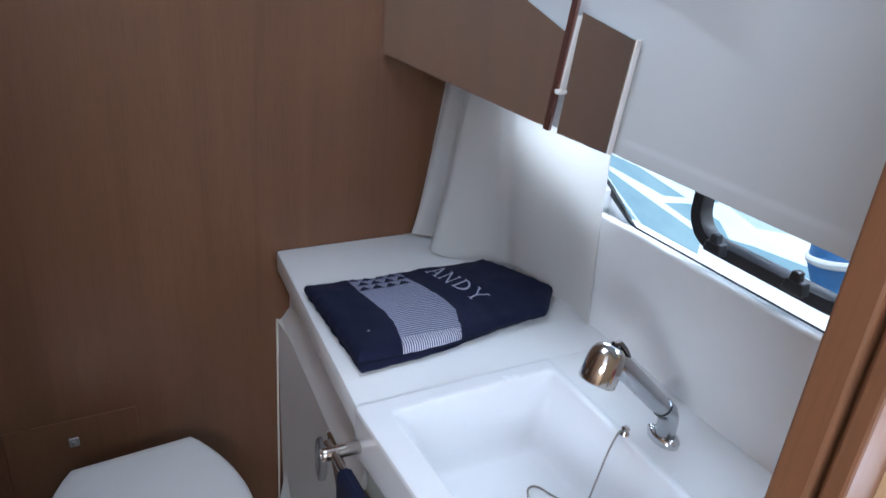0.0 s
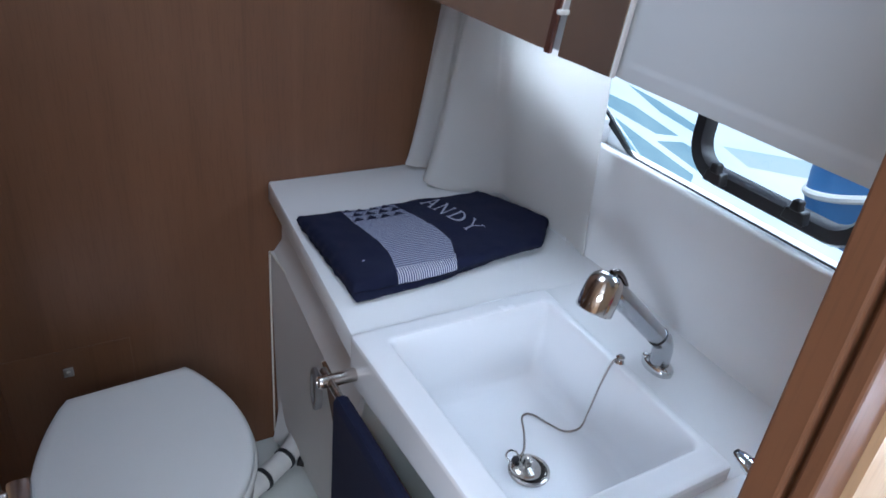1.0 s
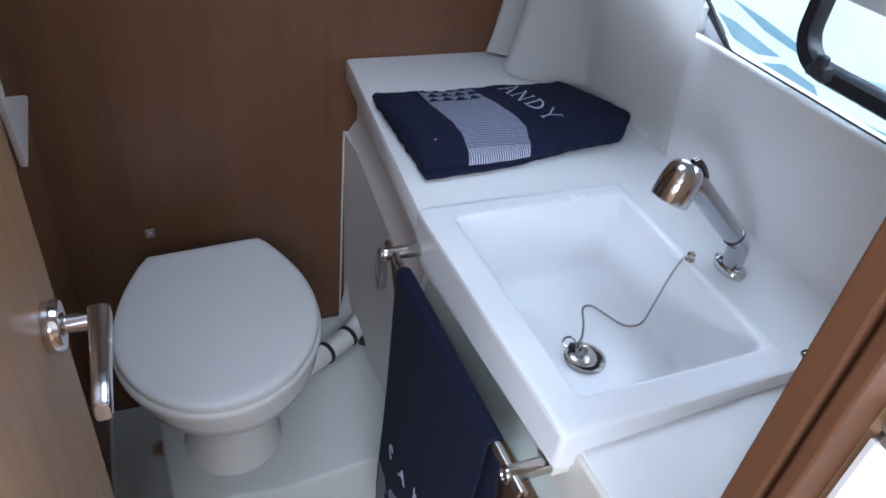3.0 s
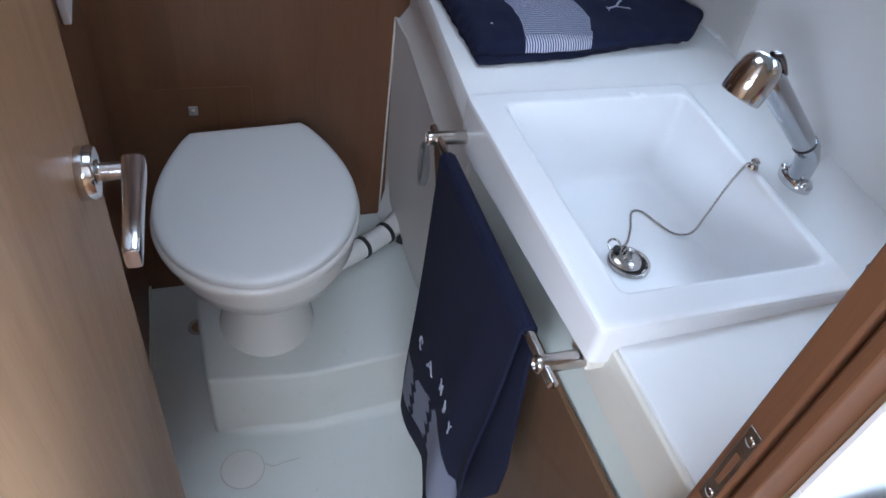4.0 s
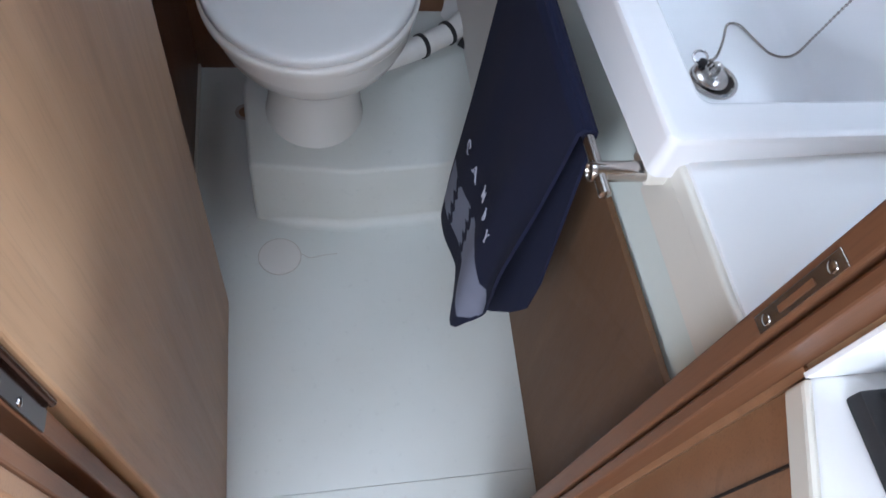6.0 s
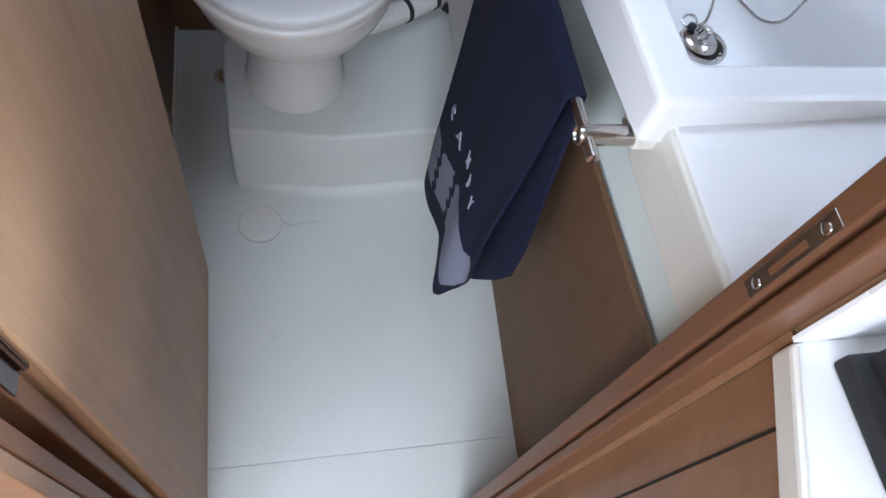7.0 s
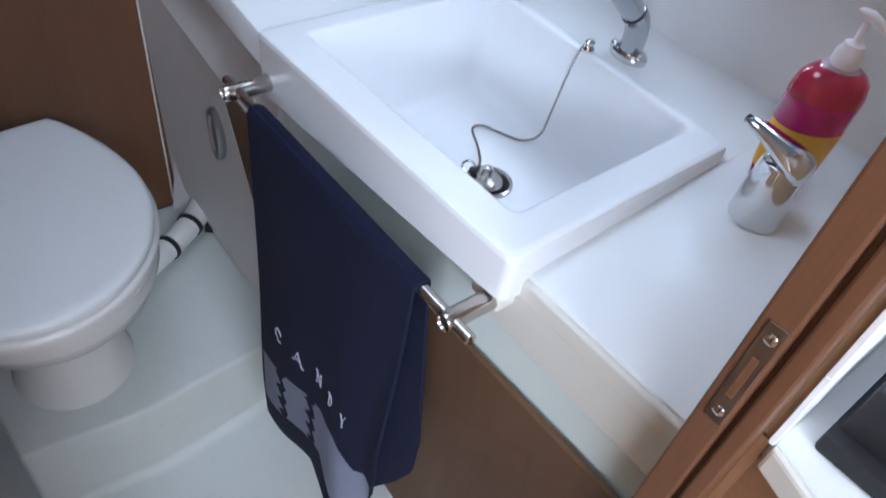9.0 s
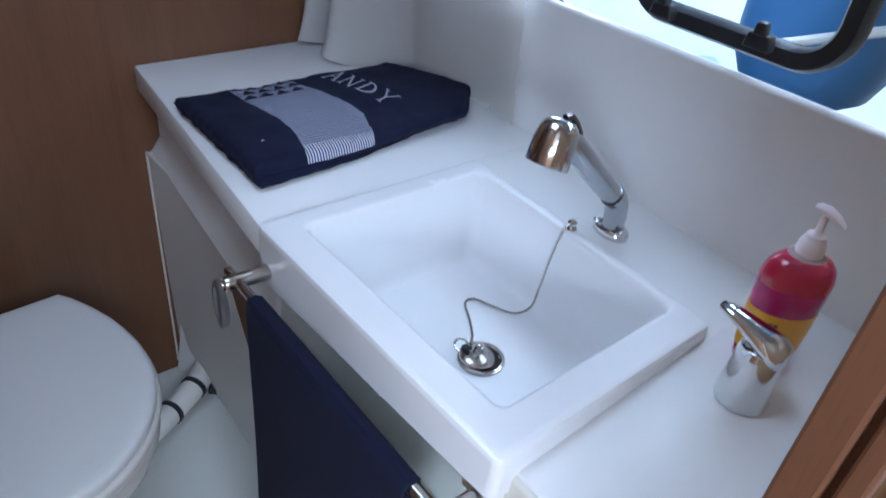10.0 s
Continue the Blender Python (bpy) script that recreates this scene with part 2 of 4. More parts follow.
GLOWBLUE = glow("glowing_blue", (0.42, 0.64, 0.74), (0.58, 0.80, 0.86), 0.95)
GLOWPALE = glow("glowing_pale_blue", (0.76, 0.93, 0.96), (0.86, 0.97, 0.98), 1.1)


# ---- mesh helpers ----
def box(bm, x0, x1, y0, y1, z0, z1, r=0.0, seg=2):
    """A box, its edges rounded by r."""
    made = bmesh.ops.create_cube(bm, size=1.0, matrix=Matrix.LocRotScale(
        ((x0 + x1) / 2, (y0 + y1) / 2, (z0 + z1) / 2), None, (x1 - x0, y1 - y0, z1 - z0)))
    if r:
        edges = list({e for v in made["verts"] for e in v.link_edges})
        bmesh.ops.bevel(bm, geom=edges, offset=r, segments=seg, affect="EDGES", profile=0.5)
    return bm


def loft(bm, loops, first=False, last=False):
    """Skins rings of points, one after another, and caps the ends if asked."""
    rings = [[bm.verts.new(p) for p in loop] for loop in loops]
    n = len(rings[0])
    for a, b in zip(rings, rings[1:]):
        for k in range(n):
            bm.faces.new((a[k], a[(k + 1) % n], b[(k + 1) % n], b[k]))
    if first:
        bm.faces.new(rings[0][::-1])
    if last:
        bm.faces.new(rings[-1])
    return rings


def ring(centre, axis, r, seg=20, squash=1.0):
    axis = Vector(axis).normalized()
    u = axis.orthogonal().normalized()
    w = axis.cross(u)
    return [Vector(centre) + r * (math.cos(a) * u + squash * math.sin(a) * w)
            for a in (2 * math.pi * k / seg for k in range(seg))]


def turned(bm, base, axis, profile, seg=24):
    """A turned body: (height, radius) pairs along axis from base."""
    axis = Vector(axis).normalized()
    loft(bm, [ring(Vector(base) + axis * h, axis, max(r, 0.0004), seg) for h, r in profile], True, True)
    return bm


def tube(bm, points, r, seg=12):
    """A round rod or hose through points."""
    pts = [Vector(p) for p in points]
    loops, u = [], None
    for k, p in enumerate(pts):
        d = (pts[min(k + 1, len(pts) - 1)] - pts[max(k - 1, 0)]).normalized()
        u = (d.orthogonal() if u is None else u - d * u.dot(d)).normalized()
        w = d.cross(u)
        loops.append([p + r * (math.cos(a) * u + math.sin(a) * w) for a in (2 * math.pi * i / seg for i in range(seg))])
    loft(bm, loops, True, True)
    return bm


def curve(points, n=8):
    """A smooth line (Catmull-Rom) through points."""
    p = [Vector(q) for q in points]
    p = [2 * p[0] - p[1], *p, 2 * p[-1] - p[-2]]
    out = []
    for a, b, c, d in zip(p, p[1:], p[2:], p[3:]):
        for k in range(n):
            t = k / n
            out.append(0.5 * (2 * b + (c - a) * t + (2 * a - 5 * b + 4 * c - d) * t * t + (3 * b - a - 3 * c + d) * t ** 3))
    return [*out, p[-2]]


def rrect(x0, x1, y0, y1, z, r, seg=5):
    out = []
    for cx, cy, a0 in ((x1 - r, y1 - r, 0), (x0 + r, y1 - r, 90), (x0 + r, y0 + r, 180), (x1 - r, y0 + r, 270)):
        for k in range(seg + 1):
            a = radians(a0 + 90 * k / seg)
            out.append(Vector((cx + r * math.cos(a), cy + r * math.sin(a), z)))
    return out


def slab(bm, outline, way, r=0.0, seg=2):
    """A flat piece: an outline of points pushed along way."""
    way = Vector(way)
    a = [bm.verts.new(p) for p in outline]
    face = bm.faces.new(a)
    made = bmesh.ops.extrude_face_region(bm, geom=[face])
    verts = [g for g in made["geom"] if isinstance(g, bmesh.types.BMVert)]
    bmesh.ops.translate(bm, verts=verts, vec=way)
    if r:
        edges = list({e for v in a + verts for e in v.link_edges})
        bmesh.ops.bevel(bm, geom=edges, offset=r, segments=seg, affect="EDGES", profile=0.5)
    bmesh.ops.recalc_face_normals(bm, faces=bm.faces[:])
    return bm


def sheet(bm, nu, nv, place, thick=0.0, slot=None):
    """A grid of place(u, v) with a back at the given thickness; slot(u, v) picks a material."""
    grid = [[Vector(place(i / nu, j / nv)) for j in range(nv + 1)] for i in range(nu + 1)]
    front = [[bm.verts.new(p) for p in row] for row in grid]
    back = None
    if thick:
        back = []
        for i in range(nu + 1):
            row = []
            for j in range(nv + 1):
                du = grid[min(i + 1, nu)][j] - grid[max(i - 1, 0)][j]
                dv = grid[i][min(j + 1, nv)] - grid[i][max(j - 1, 0)]
                row.append(bm.verts.new(grid[i][j] - thick * du.cross(dv).normalized()))
            back.append(row)
    for i in range(nu):
        for j in range(nv):
            f = bm.faces.new((front[i][j], front[i + 1][j], front[i + 1][j + 1], front[i][j + 1]))
            m = slot((i + 0.5) / nu, (j + 0.5) / nv) if slot else 0
            f.material_index = m
            if back:
                g = bm.faces.new((back[i][j], back[i][j + 1], back[i + 1][j + 1], back[i + 1][j]))
                g.material_index = m
    if back:
        rim = [(0, j) for j in range(nv + 1)] + [(i, nv) for i in range(1, nu + 1)] \
            + [(nu, j) for j in range(nv - 1, -1, -1)] + [(i, 0) for i in range(nu - 1, 0, -1)]
        for (a, b), (c, d) in zip(rim, rim[1:] + rim[:1]):
            bm.faces.new((front[a][b], front[c][d], back[c][d], back[a][b]))
    bmesh.ops.recalc_face_normals(bm, faces=bm.faces[:])
    return bm


def finish(ob, bm, mats, smooth):
    for f in bm.faces:
        f.smooth = smooth
    bm.to_mesh(ob.data)
    bm.free()
    for m in mats if isinstance(mats, (list, tuple)) else [mats]:
        ob.data.materials.append(m)
    if smooth:
        ob.data.set_sharp_from_angle(angle=radians(40))
    return ob


def thing(name, label, category, at, group="", kind=""):
    """An empty at the base of a thing that has parts."""
    ob = new(name)
    ob.empty_display_size = 0.05
    ob.location = at
    bpy.context.view_layer.update()
    return tagged(ob, label, category, group, kind)


def part(name, bm, mat, parent, label="", smooth=True):
    """Links a bmesh, made in the world's coordinates, as one mesh under a thing or a part."""
    ob = new(name, bpy.data.meshes.new(name))
    base = Vector()
    up = parent
    while up is not None:
        base += Vector(up.location)
        up = up.parent
    bm.transform(Matrix.Translation(-base))
    finish(ob, bm, mat, smooth)
    ob.parent = parent
    return tagged(ob, label)


def single(name, bm, mat, label, category, group="", kind="", smooth=True, at=(0, 0, 0)):
    """A thing that is one mesh."""
    ob = new(name, bpy.data.meshes.new(name))
    bm.transform(Matrix.Translation(-Vector(at)))
    ob.location = at
    finish(ob, bm, mat, smooth)
    return tagged(ob, label, category, group, kind)


def setting(name, bm, mat, label, category, smooth=False):
    return single(name, bm, mat, label, category, kind="structure", smooth=smooth)


B = bmesh.new

# ---- the washroom's shell ----
BACK, LEFT, HULL, TOP = 0.93, -0.520, 0.47, 1.86
RIM, COUNTER, SHELF = 0.866, 0.860, 0.846

bm = B()
box(bm, LEFT - 0.02, 0.16, -0.07, BACK, -0.03, 0.0, 0.002)
setting("floor", bm, TRAY, "pale grey moulded shower-tray floor, slightly worn", "floor")
bm = B()
box(bm, LEFT - 0.02, 0.16, -0.235, -0.0704, -0.03, 0.0015, 0.001)
setting("door_sill", bm, TRAY, "white moulded door sill beside the floor tray", "sill")

bm = B()
box(bm, LEFT - 0.03, HULL + 0.15, BACK, BACK + 0.03, -0.03, TOP)
setting("wall_back", bm, VENEER, "dark brown wood-veneer bulkhead with vertical grain", "wall")
bm = B()
box(bm, LEFT - 0.03, LEFT, -0.185, BACK, -0.03, TOP)
setting("wall_left", bm, VENEER, "brown wood-veneer side wall behind the open door", "wall")

bm = B()
box(bm, HULL, HULL + 0.0140, -0.185, 0.53, 0.3, 1.0605, 0.0065, 4)
box(bm, HULL, HULL + 0.0140, 0.53, BACK, 0.3, 1.030)
box(bm, HULL + 0.0141, HULL + 0.10, -0.185, BACK, 0.3, 1.030)
setting("wall_hull", bm, GELCOAT, "white moulded hull side under the window", "wall", True)
bm = B()
box(bm, HULL, HULL + 0.10, 0.68, BACK, 1.0305, TOP)
box(bm, HULL, HULL + 0.10, 0.53, 0.68, 1.42, TOP)
slab(bm, [(HULL, y, z) for y, z in ((0.53, 1.0305), (0.68, 1.0305), (0.68, 1.165), (0.53, 1.086))], (0.052, 0, 0))
setting("wall_hull_aft", bm, GELCOAT, "white moulded hull side behind the curtain", "wall")
bm = B()
box(bm, HULL + 0.03, HULL + 0.10, -0.185, 0.53, 1.42, TOP)
setting("wall_hull_top", bm, GELCOAT, "white hull side above the window", "wall")

# bulkhead with the doorway
bm = B()
box(bm, 0.0, 1.6, -0.222, -0.185, -0.03, TOP)
setting("wall_doorway_right", bm, TANWOOD, "light tan wood bulkhead beside the doorway", "wall")
bm = B()
box(bm, -1.7, -0.50, -0.222, -0.185, -0.03, TOP)
setting("wall_doorway_left", bm, TANWOOD, "light tan wood bulkhead beside the doorway", "wall")
bm = B()
box(bm, -0.50, 0.0, -0.222, -0.185, 1.80, TOP)
setting("wall_doorway_top", bm, TANWOOD, "light tan wood bulkhead above the doorway", "wall")

bm = B()
box(bm, -0.0030, -0.0004, -0.2238, -0.2178, -0.03, 0.917)
setting("trim_lower", bm, CABINETWOOD, "brown wood filler between door post and galley unit", "trim")

# door posts with a rebate
bm = B()
box(bm, -0.033, 0.0, -0.2035, -0.1845, -0.03, 1.80, 0.002)
box(bm, -0.031, 0.0, -0.2176, -0.2068, -0.03, 1.80, 0.002)
box(bm, -0.024, 0.0, -0.207, -0.203, -0.03, 1.80)
setting("door_post", bm, MAHOGANY, "reddish mahogany door post with a dark groove", "door frame")
plate = thing("strike_plate", "steel strike plate screwed to the door post", "strike plate", (-0.0335, -0.196, 0.97))
bm = B()
slab(bm, [(-0.0332, y, z) for y, z in ((-0.2015, 0.932), (-0.2015, 1.016), (-0.190, 1.016), (-0.190, 0.932))], (-0.0012, 0, 0), 0.0004)
part("plate", bm, STEEL, plate, smooth=False)
bm = B()
box(bm, -0.0350, -0.0342, -0.198, -0.194, 0.956, 0.990)
part("slot", bm, MAHOGANY, plate, "latch slot with bare wood", False)
for z in (0.942, 1.006):
    bm = B()
    turned(bm, (-0.0342, -0.196, z), (-1, 0, 0), [(0, 0.0038), (0.0008, 0.0036), (0.0014, 0.002)], 12)
    part("screw", bm, CHROME, plate)

bm = B()
box(bm, -0.50, -0.455, -0.194, -0.177, -0.03, 1.80, 0.002)
box(bm, -0.50, -0.455, -0.2225, -0.208, -0.03, 1.80, 0.002)
box(bm, -0.50, -0.478, -0.209, -0.193, -0.03, 1.80)
setting("door_post_hinged", bm, MAHOGANY, "reddish mahogany door post with a deep dark groove", "door frame")
bm = B()
box(bm, -0.497, -0.4555, -0.236, -0.2232, -0.03, 1.80, 0.0015)
setting("trim_hinged", bm, CABINETWOOD, "pale wood strip on the hinged post's outer edge", "trim")

# ceiling with an opening added for the unseen overhead lamp
bm = B()
for a in ((LEFT - 0.03, -0.34, -0.185, BACK), (0.10, HULL + 0.1, -0.185, BACK), (-0.34, 0.10, -0.185, 0.14), (-0.34, 0.10, 0.58, BACK)):
    box(bm, a[0], a[1], a[2], a[3], TOP, TOP + 0.05)
setting("ceiling", bm, CEILINGWHITE, "white cabin ceiling with an opening added for a lamp", "ceiling")

# unseen sheet added above the overhead lamp to keep the sun out
bm = B()
box(bm, -0.36, 0.12, 0.12, 0.60, TOP + 0.051, TOP + 0.061, 0.003)
setting("sun_blocker", bm, TOWNPLASTIC, "unseen sheet added over the ceiling opening to block the sun", "hatch")

# ---- unseen saloon shell behind the camera, openings added for lamps ----
bm = B()
box(bm, -1.7, 1.6, -2.7, -0.235, -0.06, -0.03)
setting("floor_saloon", bm, SOLEWOOD, "varnished wooden cabin sole", "floor")
bm = B()
box(bm, -1.73, 1.63, -2.73, -2.7, -0.06, 1.95)
setting("wall_saloon_aft", bm, TANWOOD, "light tan wood saloon wall", "wall")
bm = B()
for a in ((-2.7, -2.1, -0.06, 1.95), (-1.0, -0.185, -0.06, 1.95), (-2.1, -1.0, -0.06, 1.3), (-2.1, -1.0, 1.7, 1.95)):
    box(bm, -1.73, -1.7, *a)
setting("wall_saloon_left", bm, TANWOOD, "light tan wood saloon wall with an opening added for a lamp", "wall")
bm = B()
for a in ((-2.7, -1.3, -0.06, 1.95), (-0.2, -0.185, -0.06, 1.95), (-1.3, -0.2, -0.06, 1.25), (-1.3, -0.2, 1.65, 1.95)):
    box(bm, 1.6, 1.63, *a)
setting("wall_saloon_right", bm, TANWOOD, "light tan wood saloon wall with an opening added for a lamp", "wall")
bm = B()
for a in ((-1.73, -1.0, -2.73, -0.185), (-0.1, 1.63, -2.73, -0.185), (-1.0, -0.1, -2.73, -2.25), (-1.0, -0.1, -1.25, -0.185)):
    box(bm, *a, 1.90, 1.95)
setting("ceiling_saloon", bm, CEILINGWHITE, "white saloon ceiling with an opening added for a lamp", "ceiling")

# ---- window ----
YF, YN = 0.525, -0.184
win = thing("window_1", "long white-edged hull window with a black opening frame", "window", (HULL + 0.05, 0.17, 1.06), kind="structure")
bm = B()
slab(bm, [(0.528, y, z) for y, z in ((YN, 1.040), (0.44, 1.040), (0.53, 1.084), (0.679, 1.166), (0.679, 1.419), (YN, 1.419))], (0.005, 0, 0))
pane = part("pane", bm, GLASS, win, "clear window pane", False)
pane.visible_shadow = False
bm = B()
tube(bm, [(0.520, y, z) for y, z in ((YN, 1.044), (0.17, 1.044), (0.455, 1.044), (0.467, 1.048), (0.53, 1.081), (0.674, 1.156), (0.674, 1.41))], 0.0022, 8)
slab(bm, [(0.524, y, z) for y, z in ((0.459, 1.044), (0.473, 1.045), (0.60, 1.111), (0.60, 1.128), (0.53, 1.091))], (-0.006, 0, 0), 0.001)
part("gasket", bm, RUBBER, win, "thin black rubber gasket")
bm = B()
slab(bm, [(x, YN, z) for x, z in ((HULL + 0.0145, 1.056), (0.527, 1.040), (0.527, 1.0305), (HULL + 0.0145, 1.0305))], (0, 0.715, 0), 0.003)
slab(bm, [(0.5225, y, z) for y, z in ((0.44, 1.031), (0.678, 1.031), (0.678, 1.155), (0.53, 1.078), (0.465, 1.0445), (0.44, 1.041))], (0.004, 0, 0))
part("window_sill", bm, GELCOAT, win, "rounded white sill")


def port_ring(y0, y1, z0, z1, r, x):
    return [(x, p.x, p.y) for p in rrect(y0, y1, z0, z1, 0, r, 8)]


bm = B()
o, w = (0.046, 0.345, 1.073, 1.330), 0.026
inner = (o[0] + w, o[1] - w, o[2] + w, o[3] - w)
loft(bm, [port_ring(*o, 0.06, 0.522), port_ring(*o, 0.06, 0.508), port_ring(o[0] + 0.005, o[1] - 0.005, o[2] + 0.005, o[3] - 0.005, 0.055, 0.500),
          port_ring(inner[0] - 0.004, inner[1] + 0.004, inner[2] - 0.004, inner[3] + 0.004, 0.042, 0.500), port_ring(*inner, 0.038, 0.506), port_ring(*inner, 0.038, 0.522)])
frame_part = part("opening_frame", bm, BLACK, win, "black plastic frame of the opening light")
for y, z in ((0.275, 1.094), (0.143, 1.098)):
    bm = B()
    slab(bm, [(0.484, y + a, z + c) for a, c in ((-0.017, -0.010), (0.017, -0.010), (0.013, 0.008), (-0.013, 0.008))], (0.018, 0, 0), 0.003, 3)
    slab(bm, [(0.482, y + a, z + c) for a, c in ((-0.008, 0.006), (0.008, 0.006), (0.006, 0.021), (-0.006, 0.021))], (0.014, 0, 0), 0.003, 3)
    part("latch", bm, BLACK, frame_part, "black turning latch")

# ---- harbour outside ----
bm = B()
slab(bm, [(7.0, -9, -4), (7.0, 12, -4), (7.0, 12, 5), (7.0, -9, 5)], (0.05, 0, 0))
backdrop = setting("backdrop", bm, HARBOUR, "glowing backdrop sheet for the sunlit pontoon deck far outside", "backdrop")
# bluish glowing patches laid on the backdrop sheet
for m, outline in ((GLOWBLUE, ((6.9, -1.21), (6.28, -1.25), (5.3, -1.38), (5.3, -1.46), (6.2, -1.38))),
                   (GLOWBLUE, ((7.4, -1.45), (6.72, -1.45), (5.8, -1.57), (6.18, -1.68), (7.4, -1.62))),
                   (GLOWBLUE, ((6.15, -1.77), (5.71, -1.62), (5.2, -1.66), (4.9, -1.90), (5.38, -1.88))),
                   (GLOWBLUE, ((7.4, -1.68), (6.44, -1.82), (5.4, -1.96), (5.4, -2.3), (7.4, -2.3))),
                   (GLOWPALE, ((5.1, -1.44), (3.68, -1.11), (3.4, -1.24), (4.66, -1.54))),
                   (GLOWBLUE, ((5.01, -1.83), (4.65, -1.77), (3.0, -1.62), (3.0, -1.76), (4.62, -1.89)))):
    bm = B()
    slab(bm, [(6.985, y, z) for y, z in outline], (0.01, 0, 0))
    part("blue_patch", bm, m, backdrop, "glowing bluish patch between white decks", False)
fender = thing("fender", "blue inflated boat fender hanging beside the hull", "fender", (1.0, 0.285, 0.873))
bm = B()
turned(bm, (1.0, 0.285, 0.873), (0, 0, 1), [(0, 0.03), (0.010, 0.075), (0.035, 0.112), (0.075, 0.130), (0.12, 0.134), (0.55, 0.134), (0.62, 0.11), (0.66, 0.04)], 40)
part("body", bm, FENDERBLUE, fender)
bm = B()
tube(bm, curve([(1.00, 0.43, 0.945), (0.905, 0.375, 0.965), (0.856, 0.285, 0.998), (0.862, 0.142, 1.062), (0.93, -0.3, 1.25)]), 0.008, 8)
single("mooring_line", bm, ROPE, "white mooring line across the blue fender", "rope")

# ---- overhead locker with mirrors ----
LX, LZ = 0.262, 1.250
locker = thing("overhead_locker", "white moulded overhead locker with two mirror doors", "locker", (0.36, 0.4, LZ))


def locker_front(u, v):
    y = 0.93 - 1.113 * u
    z = LZ + 0.210 * v
    crease = 1.392 + 0.27 * (y - 0.131)
    x = LX - 0.25 * max(0.0, z - crease) * min(1.0, max(0.0, (y - 0.112) / 0.03))
    if z < LZ + 0.018 and y < 0.262:
        x -= 0.0016
    return (x, y, z)


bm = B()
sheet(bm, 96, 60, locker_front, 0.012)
part("front", bm, LOCKERSHADE, locker, "white moulded locker front, greyed in its colour for shade")
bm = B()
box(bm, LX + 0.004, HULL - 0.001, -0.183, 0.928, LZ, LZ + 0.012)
part("underside", bm, LOCKERSHADE, locker)
bm = B()
box(bm, LX, LX + 0.012, -0.183, 0.928, 1.462, TOP - 0.001)
part("liner", bm, VINYL, locker, "taupe vinyl lining", False)
bm = B()
slab(bm, [(LX - 0.004, y, z) for y, z in ((0.395, LZ - 0.002), (0.928, LZ - 0.004), (0.928, 1.50), (0.60, 1.435), (0.383, 1.372))], (-0.006, 0, 0), 0.0015)
part("mirror", bm, MIRROR, locker, "large mirror door", False)
bm = B()
slab(bm, [(LX - 0.004, y, z) for y, z in ((0.276, LZ - 0.001), (0.374, LZ - 0.004), (0.360, 1.400), (0.262, 1.383))], (-0.006, 0, 0), 0.0015)
part("mirror", bm, MIRROR, locker, "narrow mirror", False)
bm = B()
slab(bm, [(LX - 0.003, y, z) for y, z in ((0.2730, LZ - 0.001), (0.2755, LZ - 0.001), (0.2615, 1.384), (0.259, 1.384))], (-0.007, 0, 0), 0.0008)
part("mirror_edge", bm, TOWNPLASTIC, locker, "white edge strip", False)
bm = B()
slab(bm, [(LX - 0.0105, y, z) for y, z in ((0.3840, LZ - 0.003), (0.3965, LZ - 0.003), (0.3745, 1.420), (0.3620, 1.420))], (-0.006, 0, 0), 0.002)
part("edge_strip", bm, EDGE, locker, "polished edge strip with a dark red reflection in its colour")
bm = B()
slab(bm, [(LX - 0.004, y, z) for y, z in ((0.3750, 1.302), (0.3785, 1.302), (0.3640, 1.395), (0.3605, 1.395))], (-0.009, 0, 0), 0.001)
part("seal", bm, TOWNPLASTIC, locker, "white strip between the mirrors", False)
bm = B()
box(bm, LX - 0.018, LX - 0.004, 0.3730, 0.3810, 1.297, 1.3035, 0.002)
part("catch", bm, TOWNPLASTIC, locker, "small white catch")

# ---- counter ----
counter = thing("washroom_counter", "white moulded counter with a stepped front lip", "counter", (0.25, 0.4, 0.70))


def front_line(y):
    return 0.0 if y <= 0.402 else 0.042 * (y - 0.402) / (BACK - 0.402)


bm = B()
slab(bm, [(0.0005, 0.4036, COUNTER), (0.042, BACK - 0.001, COUNTER), (HULL + 0.01, BACK - 0.001, COUNTER), (HULL + 0.01, 0.4036, COUNTER)], (0, 0, -0.045), 0.005)
part("back_top", bm, GELCOAT, counter)
bm = B()
box(bm, 0.0235, HULL + 0.01, -0.184, 0.004, SHELF - 0.014, SHELF, 0.003)
box(bm, 0.030, HULL + 0.01, -0.184, 0.004, SHELF - 0.06, SHELF - 0.013)
slab(bm, [(0.306, -0.002, SHELF + 0.0003), (0.316, 0.160, SHELF + 0.0003), (HULL + 0.01, 0.160, SHELF + 0.0003), (HULL + 0.01, -0.002, SHELF + 0.0003)], (0, 0, -0.03))
sheet(bm, 30, 2, lambda u, v: (0.316 + 0.010 * u + (HULL - 0.306 - 0.010 * u) * v, 0.160 + 0.2434 * u, SHELF + 0.0003 + (COUNTER - SHELF - 0.0003) * u * u * (3 - 2 * u)), -0.012)
part("shelf", bm, GELCOAT, counter)
bm = B()
box(bm, 0.0175, 0.05, -0.184, 0.020, 0.821, 0.8425, 0.0035, 3)
box(bm, 0.0205, 0.05, -0.184, 0.020, 0.766, 0.8212, 0.003, 3)
box(bm, 0.0006, 0.0300, -0.0045, 0.0300, 0.8045, 0.8380, 0.003, 3)
part("lip", bm, CREAM, counter, "cream front lip", False)
bm = B()


